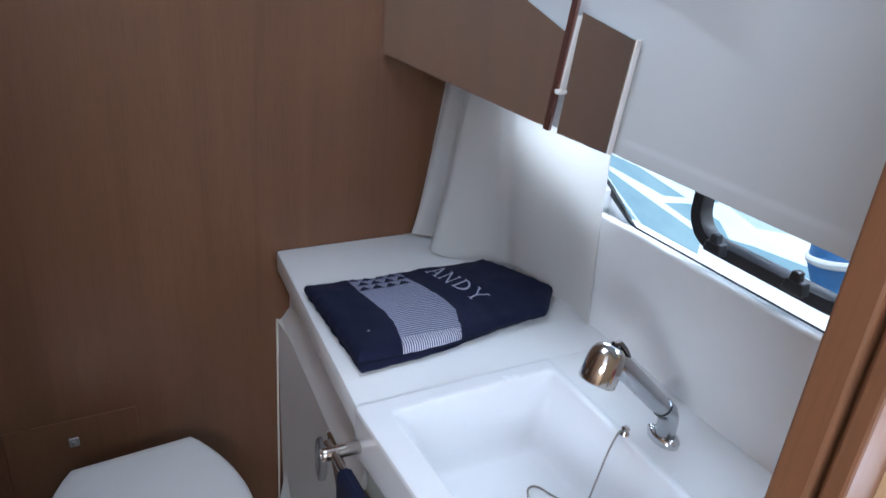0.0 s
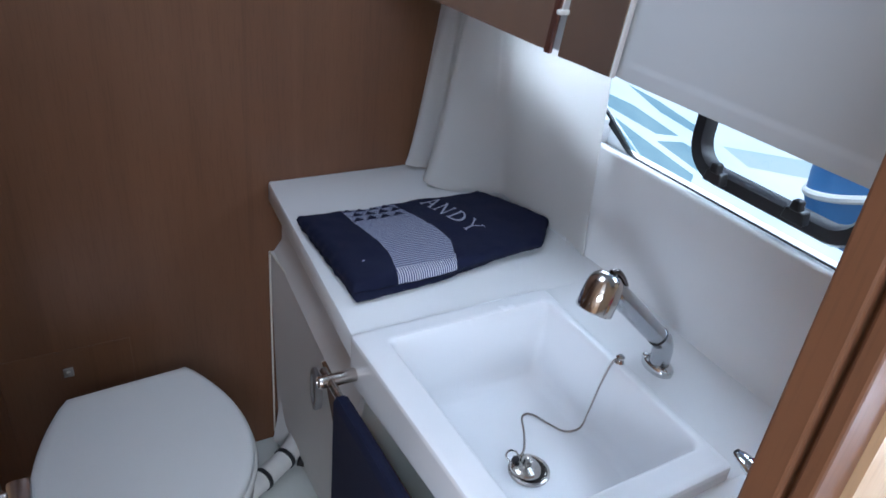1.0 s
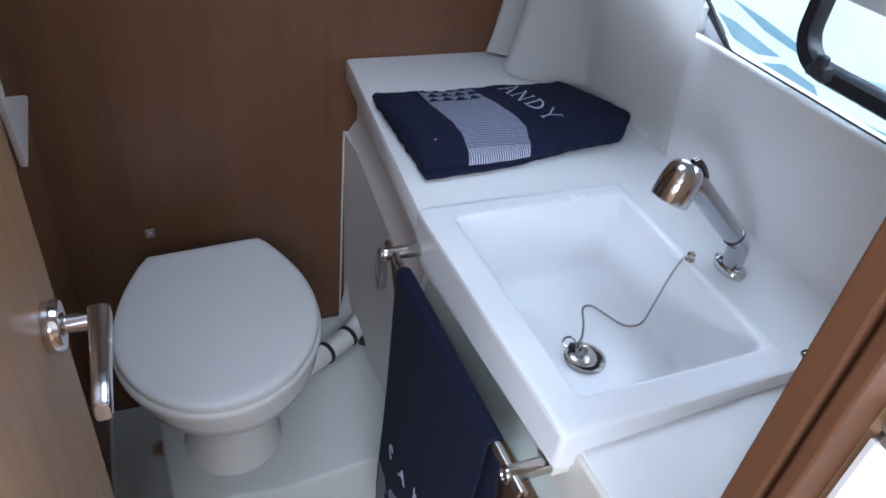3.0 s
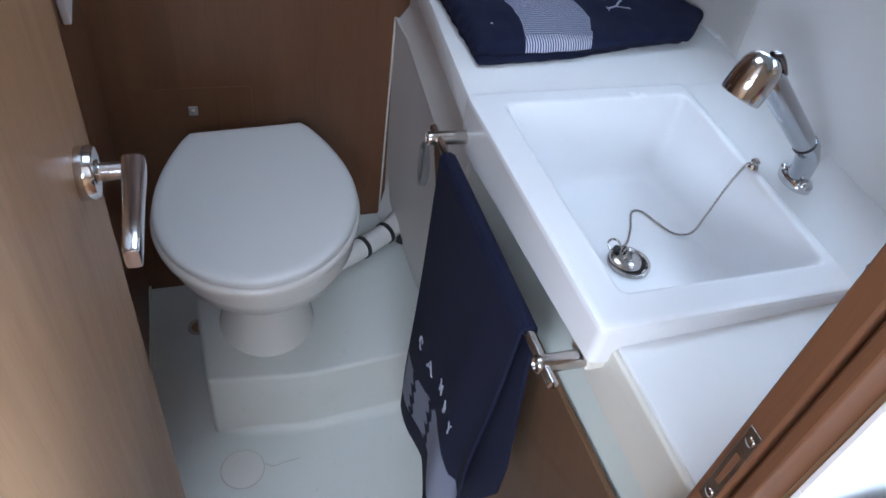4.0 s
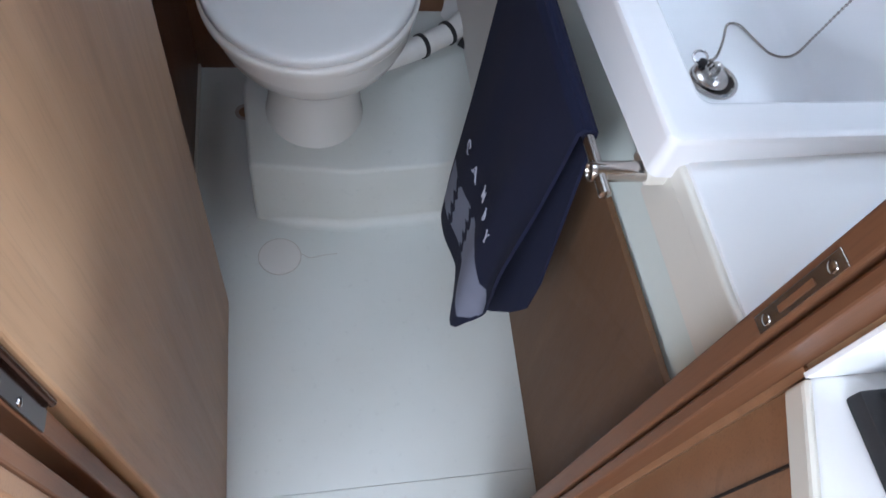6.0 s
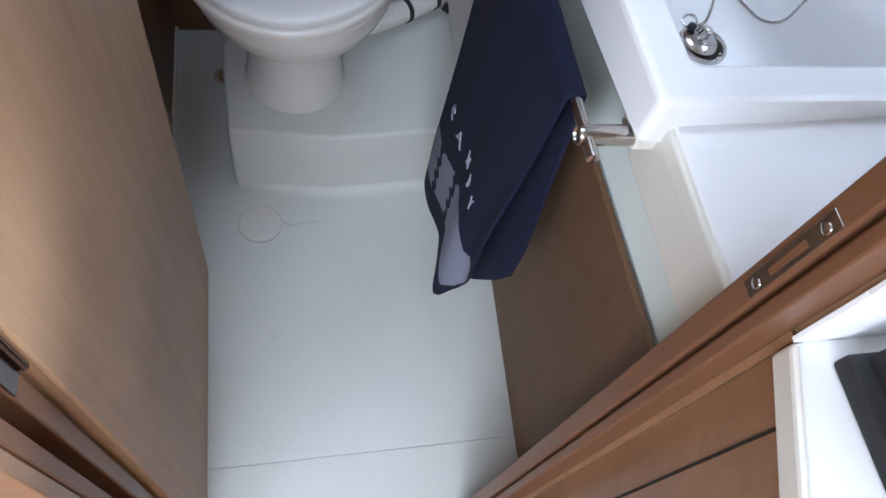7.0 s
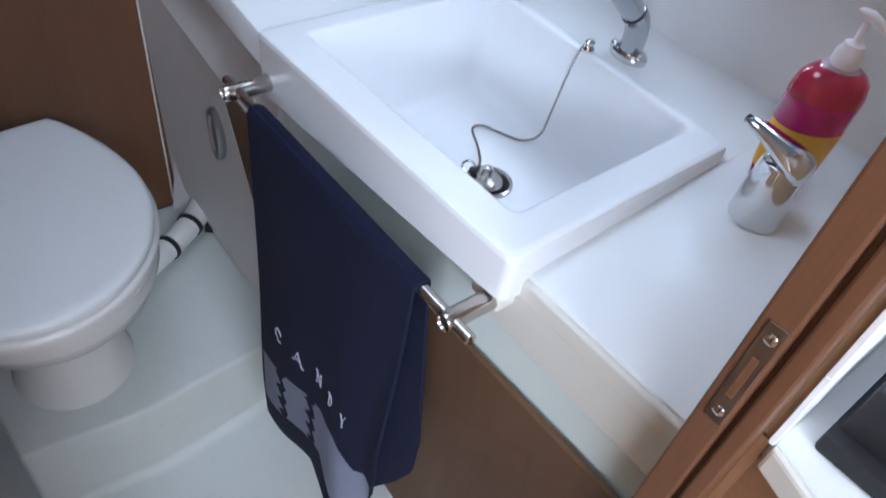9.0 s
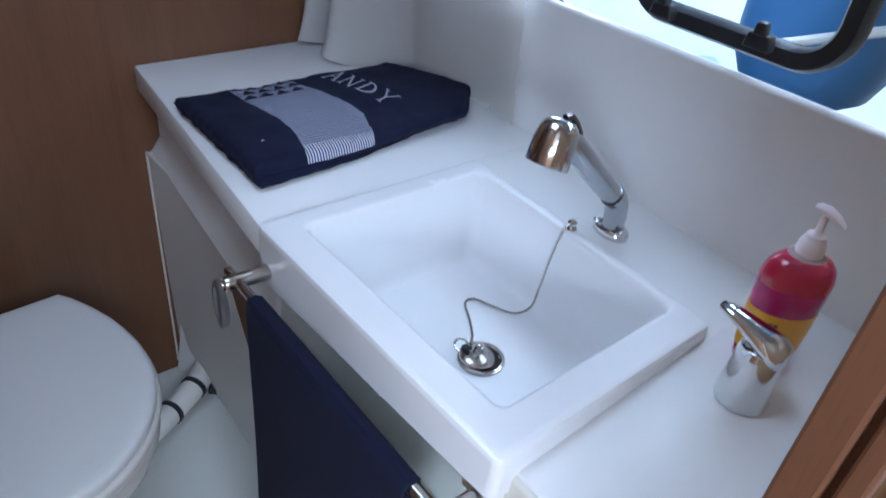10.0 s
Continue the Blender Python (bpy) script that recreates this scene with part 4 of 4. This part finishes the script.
box(bm, -0.365, -0.357, BACK - 0.012, BACK - 0.006, 0.504, 0.514, 0.002)
part("latch", bm, ALLOY, hatch, "small metal turn latch", False)

# small bracket on the left wall
bm = B()
slab(bm, [(LEFT + 0.001, y, z) for y, z in ((0.73, 0.800), (0.89, 0.833), (0.89, 0.843), (0.712, 0.924), (0.710, 1.25), (0.697, 1.25), (0.697, 0.915))], (0.012, 0, 0), 0.003)
single("wall_bracket", bm, TOWNPLASTIC, "white plastic bracket on the side wall", "bracket", smooth=False)

# ---- door ----
door = thing("door_1", "open tan wood-veneer door with a chrome lever handle", "door", (-0.465, -0.172, 0.0), kind="structure")
bm = B()
box(bm, -0.473, -0.4445, -0.1725, 0.3045, 0.006, 1.79, 0.0025)
leaf = part("leaf", bm, DOORWOOD, door, smooth=False)
handle = Vector((-0.4445, 0.220, 0.922))
bm = B()
turned(bm, handle, (1, 0, 0), [(0, 0.0250), (0.002, 0.0256), (0.013, 0.0250), (0.0155, 0.0234), (0.0158, 0.012), (0.018, 0.011)], 32)
part("rosette", bm, CHROME, door, "round chrome rosette")
bm = B()
tube(bm, [handle + Vector((0.009, 0, 0)), handle + Vector((0.047, 0, 0))], 0.0088, 18)
part("neck", bm, LEVERCHROME, door)
bm = B()
prof = [(0.0105, 0.0095, 0.0085), (0.009, 0.0115, 0.0105), (-0.010, 0.012, 0.0105), (-0.040, 0.0118, 0.0090), (-0.080, 0.0115, 0.0080), (-0.116, 0.0115, 0.0075), (-0.1185, 0.0095, 0.006)]
loft(bm, [[handle + Vector((0.047 + b * math.copysign(abs(math.cos(q)) ** 0.45, math.cos(q)), dy, a * math.copysign(abs(math.sin(q)) ** 0.45, math.sin(q)))) for q in (2 * math.pi * k / 24 for k in range(24))] for dy, a, b in prof], True, True)
part("lever", bm, LEVERCHROME, door, "flat chrome lever")
bm = B()
turned(bm, (-0.4515, -0.1750, 0.842), (0, 0, 1), [(0, 0.003), (0.09, 0.003)], 12)
slab(bm, [(-0.4545, y, z) for y, z in ((-0.1935, 0.842), (-0.1760, 0.842), (-0.1760, 0.932), (-0.1935, 0.932))], (0.0012, 0, 0), 0.0004)
hinge = part("hinge", bm, HINGE, door, "dark polished butt hinge", False)
for z in (0.884, 0.916):
    bm = B()
    turned(bm, (-0.4533, -0.1885, z), (1, 0, 0), [(0, 0.003), (0.0008, 0.0027), (0.0013, 0.0015)], 12)
    part("screw", bm, CHROME, hinge, "bright screw")

# ---- shower curtain ----
CB = [Vector((x, y, 0.864)) for x, y in ((0.460, 0.462), (0.459, 0.53), (0.452, 0.60), (0.446, 0.66), (0.436, 0.715), (0.395, 0.762), (0.336, 0.803), (0.352, 0.846), (0.385, 0.872), (0.352, 0.898), (0.330, 0.918))]
CT = [Vector((x, y, 1.30)) for x, y in ((0.446, 0.478), (0.434, 0.54), (0.421, 0.60), (0.410, 0.66), (0.404, 0.715), (0.398, 0.752), (0.392, 0.792), (0.404, 0.822), (0.410, 0.850), (0.400, 0.880), (0.404, 0.918))]
CB, CT = curve(CB, 6), curve(CT, 6)


def hang(u, v):
    k = min(int(u * (len(CB) - 1)), len(CB) - 2)
    f = u * (len(CB) - 1) - k
    lo, hi = CB[k].lerp(CB[k + 1], f), CT[k].lerp(CT[k + 1], f)
    p = lo.lerp(hi, v ** 0.8)
    p.z = lo.z + (hi.z - lo.z) * v + 0.010 * (1 - v) ** 3 * math.sin(math.pi * min(1.0, u / 0.55)) + 0.006 * (1 - v) ** 3 * math.sin(22 * u)
    p.x += 0.0035 * math.sin(19 * u + 0.6 * v) * min(1.0, 6 * u) * (1 - 0.4 * v)
    p.x += 0.012 * (1 - 0.5 * v) * math.sin(34 * u ** 1.6 + 0.8 * v) * max(0.0, u - 0.25)
    p.x -= 0.007 * math.exp(-((u - 0.40) / 0.022) ** 2) * (0.4 + 0.6 * v)
    p.y += 0.008 * (1 - 0.5 * v) * math.cos(34 * u ** 1.6) * max(0.0, u - 0.45)
    return p


bm = B()
sheet(bm, 130, 36, hang, 0.0015)
single("shower_curtain", bm, CURTAIN, "white shower curtain gathered in the corner on the counter", "curtain")

# ---- folded towel on the counter ----
towel = thing("folded_towel", "folded navy terry towel with a pale woven band", "towel", (0.22, 0.6, COUNTER))


def bend(u, v, grow):
    """A point of a folded layer: u across, v along its depth."""
    def lerp(a, b, t):
        return a + (b - a) * t
    xr = lerp(0.392, 0.452, min(1, v / 0.28)) if v < 0.28 else lerp(0.452, 0.398, (v - 0.28) / 0.72)
    x = lerp(0.035 - grow, xr - 0.003 + grow, u)
    y = lerp(lerp(0.476, 0.498, u) - grow, lerp(0.730, 0.716, u) + grow, v) + 0.004 * math.sin(7 * u + 2) * (1 - v)
    return x, y


def layer(bm, grow, z0, thick, slot, n=(70, 46), wob=0.0, turn=0.0):
    def edge(u, v):
        e = min(u / 0.045, (1 - u) / 0.055, v / 0.07, (1 - v) / 0.06, 1.0)
        return math.sqrt(max(0.0, 1 - (1 - e) ** 2))

    def top(u, v):
        x, y = bend(u, v, grow)
        y += turn * (u - 0.5) * (1 - v)
        x += 0.003 * noise.noise(Vector((3.1, 14 * v, turn))) * (1 - 2 * u)
        y += 0.0035 * noise.noise(Vector((13 * u, 5.3, 9 * turn))) * (1 - 2 * v)
        h = thick(u, v)
        z = z0(u, v) + h * (0.5 + 0.5 * edge(u, v)) + wob * (noise.noise(Vector((9 * x, 9 * y, 1.7))) + 0.45 * noise.noise(Vector((31 * x, 24 * y, 4.1)))) * edge(u, v)
        return (x, y, z)

    def low(u, v):
        x, y = bend(u, v, grow)
        y += turn * (u - 0.5) * (1 - v)
        x += 0.003 * noise.noise(Vector((3.1, 14 * v, turn))) * (1 - 2 * u)
        y += 0.0035 * noise.noise(Vector((13 * u, 5.3, 9 * turn))) * (1 - 2 * v)
        return (x, y, z0(u, v) + thick(u, v) * 0.5 * (1 - edge(u, v)))
    nu, nv = n
    a = [[bm.verts.new(top(i / nu, j / nv)) for j in range(nv + 1)] for i in range(nu + 1)]
    b = [[bm.verts.new(low(i / nu, j / nv)) if 0 < i < nu and 0 < j < nv else a[i][j] for j in range(nv + 1)] for i in range(nu + 1)]
    for i in range(nu):
        for j in range(nv):
            f = bm.faces.new((a[i][j], a[i + 1][j], a[i + 1][j + 1], a[i][j + 1]))
            f.material_index = slot((i + 0.5) / nu, (j + 0.5) / nv)
            vs = (b[i][j], b[i][j + 1], b[i + 1][j + 1], b[i + 1][j])
            if len(set(vs)) == 4 and not set(vs) == {a[i][j], a[i + 1][j], a[i + 1][j + 1], a[i][j + 1]}:
                bm.faces.new(vs)
    return top


bm = B()
layer(bm, 0.001, lambda u, v: COUNTER + 0.0005, lambda u, v: 0.015 + 0.003 * u, lambda u, v: 0, wob=0.001, turn=0.026)
part("lower_fold", bm, NAVY, towel)
bm = B()


def band(u, v):
    lo, hi = 0.205, 0.498 - 0.02 * v
    if lo < u < hi and v < 0.985:
        return 2 if v < 0.075 else 1
    return 0


up = layer(bm, 0.003, lambda u, v: COUNTER + 0.004 + 0.007 * u * u, lambda u, v: 0.019 + 0.009 * u + 0.011 * math.exp(-u / 0.14) - 0.008 * v * v + 0.004 * math.sin(5 * u) + 0.005 * math.sin(math.pi * v), band, (120, 80), 0.0055)
part("upper_fold", bm, [NAVY, BANDY, BANDX], towel, "navy fold with a finely striped pale band")


def laid(points, lift=0.0012, thick=0.0006):
    bm = B()
    a = [Vector(up(u, v)) + Vector((0, 0, lift)) for u, v in points]
    slab(bm, a, (0, 0, -thick))
    return bm


for row, v0 in ((0, 0.745), (1, 0.83), (2, 0.91)):
    for k in range(4):
        u0 = 0.206 + 0.066 * k + 0.02 * (row % 2)
        part("motif", laid([(u0, v0), (u0 + 0.058, v0 + 0.006), (u0 + 0.036, v0 + 0.068)], 0.0016), NAVY, towel, "navy triangular motif", False)
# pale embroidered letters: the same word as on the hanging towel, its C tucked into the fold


def stroke(x0, y0, x1, y1, w):
    """One straight embroidered stroke of a letter, w wide."""
    d = Vector((x1 - x0, y1 - y0)).normalized() * (0.38 * w)
    return [(x0 + d.y, y0 - d.x), (x1 + d.y, y1 - d.x), (x1 - d.y, y1 + d.x), (x0 - d.y, y0 + d.x)]


def bow(cx, rx, a0, a1, thin, thick, n=10):
    """A curved stroke that swells in its middle."""
    out = []
    for k in range(n):
        q = [radians(a0 + (a1 - a0) * (k + d) / n) for d in (0, 1)]
        w = [thin + (thick - thin) * math.sin(math.pi * (k + d) / n) for d in (0, 1)]
        out.append([(cx + (rx + s * w[d] / 2) * math.cos(q[d]), (0.5 + s * w[d] / 2 - 0.02) * math.sin(q[d])) for d, s in ((0, 1), (1, 1), (1, -1), (0, -1))])
    return out


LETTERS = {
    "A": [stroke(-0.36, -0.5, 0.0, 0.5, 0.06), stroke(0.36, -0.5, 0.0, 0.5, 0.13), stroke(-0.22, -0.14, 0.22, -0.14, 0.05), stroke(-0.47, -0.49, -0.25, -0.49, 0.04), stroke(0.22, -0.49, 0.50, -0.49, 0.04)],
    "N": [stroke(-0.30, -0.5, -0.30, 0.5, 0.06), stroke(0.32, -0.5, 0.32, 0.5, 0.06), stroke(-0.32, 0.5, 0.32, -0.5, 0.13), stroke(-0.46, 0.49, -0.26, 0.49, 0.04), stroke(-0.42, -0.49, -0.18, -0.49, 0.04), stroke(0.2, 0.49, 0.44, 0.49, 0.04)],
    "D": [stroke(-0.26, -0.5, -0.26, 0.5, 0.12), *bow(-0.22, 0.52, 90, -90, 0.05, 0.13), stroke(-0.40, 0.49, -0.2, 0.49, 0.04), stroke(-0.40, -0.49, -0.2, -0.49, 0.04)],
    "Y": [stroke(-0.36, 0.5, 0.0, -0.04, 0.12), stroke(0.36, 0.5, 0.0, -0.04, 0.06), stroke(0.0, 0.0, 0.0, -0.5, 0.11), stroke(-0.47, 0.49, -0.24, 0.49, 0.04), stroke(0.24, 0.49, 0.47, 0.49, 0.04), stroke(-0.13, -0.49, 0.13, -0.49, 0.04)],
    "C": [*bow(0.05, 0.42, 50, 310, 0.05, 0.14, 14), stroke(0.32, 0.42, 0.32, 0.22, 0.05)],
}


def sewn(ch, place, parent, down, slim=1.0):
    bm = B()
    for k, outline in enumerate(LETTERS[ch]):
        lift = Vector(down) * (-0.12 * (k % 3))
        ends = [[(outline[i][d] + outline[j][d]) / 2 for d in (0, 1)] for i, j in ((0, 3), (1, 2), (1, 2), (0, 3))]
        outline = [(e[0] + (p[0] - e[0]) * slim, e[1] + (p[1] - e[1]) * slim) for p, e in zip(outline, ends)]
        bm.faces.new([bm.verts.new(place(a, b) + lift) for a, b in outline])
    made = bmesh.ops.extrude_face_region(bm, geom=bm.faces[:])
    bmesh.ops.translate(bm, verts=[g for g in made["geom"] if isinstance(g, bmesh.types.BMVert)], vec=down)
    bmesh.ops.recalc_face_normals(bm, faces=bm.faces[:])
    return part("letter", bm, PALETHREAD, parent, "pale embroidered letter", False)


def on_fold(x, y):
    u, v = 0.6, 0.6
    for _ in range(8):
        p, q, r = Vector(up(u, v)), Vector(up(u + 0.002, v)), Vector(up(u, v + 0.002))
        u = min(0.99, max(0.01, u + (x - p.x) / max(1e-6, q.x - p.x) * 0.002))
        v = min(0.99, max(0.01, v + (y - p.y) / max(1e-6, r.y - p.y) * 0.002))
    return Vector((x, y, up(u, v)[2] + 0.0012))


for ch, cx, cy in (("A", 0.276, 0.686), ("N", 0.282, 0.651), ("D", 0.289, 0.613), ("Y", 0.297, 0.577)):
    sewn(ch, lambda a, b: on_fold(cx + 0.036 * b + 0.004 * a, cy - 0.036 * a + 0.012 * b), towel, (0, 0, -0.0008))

bm = B()
bmesh.ops.create_icosphere(bm, subdivisions=1, radius=0.0016, matrix=Matrix.Translation(on_fold(0.072, 0.532) + Vector((0, 0, 0.0003))) @ Matrix.Diagonal((1.5, 1, 0.5, 1)))
part("lint", bm, PALETHREAD, towel, "tiny speck of white lint")

# ---- towel hanging on the rail ----
hung = thing("hanging_towel", "navy terry towel hanging askew over the rail", "towel", (-0.06, 0.17, 0.82))
LOW = [(0.0, 0.362, 0.258), (0.06, 0.349, 0.222), (0.20, 0.285, 0.236), (0.34, 0.213, 0.270), (0.39, 0.187, 0.250), (0.43, 0.166, 0.236), (0.50, 0.140, 0.228), (0.56, 0.122, 0.240), (0.62, 0.106, 0.270),
       (0.70, 0.092, 0.320), (0.80, 0.075, 0.370), (0.90, 0.061, 0.420), (1.0, 0.052, 0.488)]


def hem(s):
    for (a, y0, z0), (b, y1, z1) in zip(LOW, LOW[1:]):
        if s <= b:
            f = (s - a) / (b - a)
            return y0 + (y1 - y0) * f, z0 + (z1 - z0) * f
    return LOW[-1][1:]


def drape(s, t):
    y0, z0 = 0.333 - 0.289 * s, 0.8235
    y1, z1 = hem(s)
    y = y0 + (y1 - y0) * t ** (1.25 + 1.3 * s) - 0.008 * math.sin(math.pi * t) * (1 - s)
    z = z0 + (z1 - z0) * t
    fold = 0.012 * (1 - 0.95 * s) * math.sin(5.5 * s + 1.2) * t + 0.006 * math.sin(14 * s + 3 * t) * t
    return Vector((-0.0500 - 0.015 * t + 0.012 * t ** 6 + fold, y, z))


def over(s, t):
    if t < 0.12:
        q = math.pi * (1 - t / 0.12)
        p = drape(s, 0.0)
        return (-0.0425 - 0.0078 * math.cos(math.pi - q), p.y, 0.8165 + 0.0085 * math.sin(q))
    return drape(s, (t - 0.12) / 0.88)


BAND_TOP = [(0.062, 0.440), (0.078, 0.452), (0.093, 0.441), (0.129, 0.474), (0.169, 0.475), (0.213, 0.459), (0.301, 0.418), (0.34, 0.40)]
BAND_LOW = [(0.062, 0.440), (0.067, 0.400), (0.090, 0.340), (0.111, 0.300), (0.125, 0.312), (0.168, 0.368), (0.228, 0.337), (0.295, 0.306), (0.34, 0.285)]


def level(line, y):
    for (a, p), (b, q) in zip(line, line[1:]):
        if a <= y <= b:
            return p + (q - p) * (y - a) / (b - a)
    return 0.0


def hung_band(s, t):
    t = (t - 0.12) / 0.88
    if t < 0.3:
        return 0
    p = drape(s, t)
    y, z = p.y, p.z
    zig = abs(((z * 62) % 2) - 1)
    for mid in (0.196, 0.272):
        if abs(y - mid - 0.012 * (zig - 0.5)) < 0.0065 + 0.004 * zig:
            return 0
    return 1 if level(BAND_LOW, y) < z < level(BAND_TOP, y) else 0


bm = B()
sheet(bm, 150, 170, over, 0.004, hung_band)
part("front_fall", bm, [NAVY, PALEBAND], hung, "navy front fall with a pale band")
bm = B()


def back_fall(s, t):
    y = 0.322 - 0.277 * s - 0.008 * s * t + 0.010 * max(0.0, s - 0.85) * max(0.0, t - 0.8) * 30
    low = max(0.27 + 0.06 * (1 - s), 0.353 + 2.0 * (0.088 - y)) + 0.03 * max(0.0, s - 0.9) * 10 * 0.4
    return (-0.0370 + 0.026 * t + 0.004 * math.sin(7 * s) * t, y, 0.8195 + (low - 0.8195) * t)


sheet(bm, 40, 50, back_fall, -0.004)
part("back_fall", bm, NAVY, hung)


def on_towel(y, z):
    """The place on the towel's front nearest to a height and a distance along the rail."""
    best = min(((drape(i / 40, j / 60).yz - Vector((y, z))).length, i / 40, j / 60) for i in range(41) for j in range(22, 46))
    return Vector((drape(best[1], best[2]).x - 0.0056, y, z))


for ch, cy, cz, w in (("C", 0.273, 0.514, 0.024), ("A", 0.224, 0.521, 0.027), ("N", 0.174, 0.538, 0.017), ("D", 0.141, 0.538, 0.012), ("Y", 0.113, 0.531, 0.010)):
    sewn(ch, lambda a, b: on_towel(cy - w * a, cz + 0.023 * b), hung, (0.0018, 0, 0), 0.55)

# ---- galley beside the doorway ----
galley = thing("galley_unit", "brown wood galley unit with a white worktop", "cabinet", (0.3, -0.6, -0.03))
bm = B()
slab(bm, [(0.004, -0.2228, 0.897), (0.62, -0.2228, 0.897), (0.62, -1.10, 0.897), (-0.215, -1.10, 0.897), (-0.032, -0.33, 0.897)], (0, 0, -0.926))
part("body", bm, CABINETWOOD, galley, smooth=False)
bm = B()
slab(bm, [(-0.0125, -0.2690, z) for z in (-0.02, 0.896)] + [(-0.0117, -0.2668, z) for z in (0.896, -0.02)], (0.004, -0.0013, 0))
part("joint", bm, DARK, galley, "dark upright joint", False)
bm = B()
slab(bm, [(-0.002, -0.2234, 0.918), (0.62, -0.2234, 0.918), (0.62, -1.12, 0.918), (-0.224, -1.12, 0.918), (-0.038, -0.33, 0.918)], (0, 0, -0.020), 0.004)
part("worktop", bm, GELCOAT, galley, "white worktop")
bm = B()
slab(bm, [(-0.0085, -0.2262, 0.920), (-0.0015, -0.2262, 0.920), (-0.0375, -0.33, 0.920), (-0.2235, -1.12, 0.920), (-0.2300, -1.12, 0.920), (-0.0445, -0.33, 0.920)], (0, 0, -0.0225), 0.003)
part("edge", bm, CREAM, galley, "pale grey worktop edging", False)
bm = B()
box(bm, -0.0060, 0.62, -0.2262, -0.2223, 0.9183, 0.9850, 0.0006)
part("splashback", bm, GELCOAT, galley, "white splashback", False)
bm = B()
box(bm, -0.0060, 1.59, -0.2258, -0.2223, 0.9852, 1.143, 0.0004)
box(bm, 0.62, 1.59, -0.2258, -0.2228, 0.0, 0.985, 0.0008)
setting("lining", bm, LINER, "pale lining panel above the galley splashback", "panel")
ledge = thing("metal_ledge", "grey metal ledge along the galley wall", "ledge", (0.7, -0.225, 1.1435))
bm = B()
box(bm, -0.0060, 1.55, -0.2400, -0.2262, 1.1435, 1.150, 0.0015)
part("shelf", bm, ALLOY, ledge, smooth=False)
bm = B()
box(bm, -0.0060, 1.55, -0.2300, -0.2224, 1.1505, 1.176, 0.002)
part("upstand", bm, ALLOY, ledge, smooth=False)
IRON = plain("cast_black", (0.012, 0.012, 0.014), 0.68, 0, 0.1, 0.1, 200)
stove = thing("cooker", "black ribbed cooker top on the white worktop", "cooker", (0.2, -0.45, 0.918))
bm = B()
box(bm, 0.013, 0.395, -0.62, -0.240, 0.9185, 0.934, 0.003)
part("tray", bm, IRON, stove)
for k in range(5):
    bm = B()
    box(bm, 0.024 + 0.07 * k, 0.084 + 0.07 * k, -0.605, -0.243, 0.9335, 0.974 - 0.004 * (k % 2), 0.003)
    part("rib", bm, IRON, stove)
bm = B()
turned(bm, (0.015, -0.36, 0.9265), (-1, 0, 0), [(0, 0.004), (0.008, 0.004), (0.009, 0.0075), (0.016, 0.007), (0.017, 0.004)], 16)
part("knob", bm, CHROME, stove)
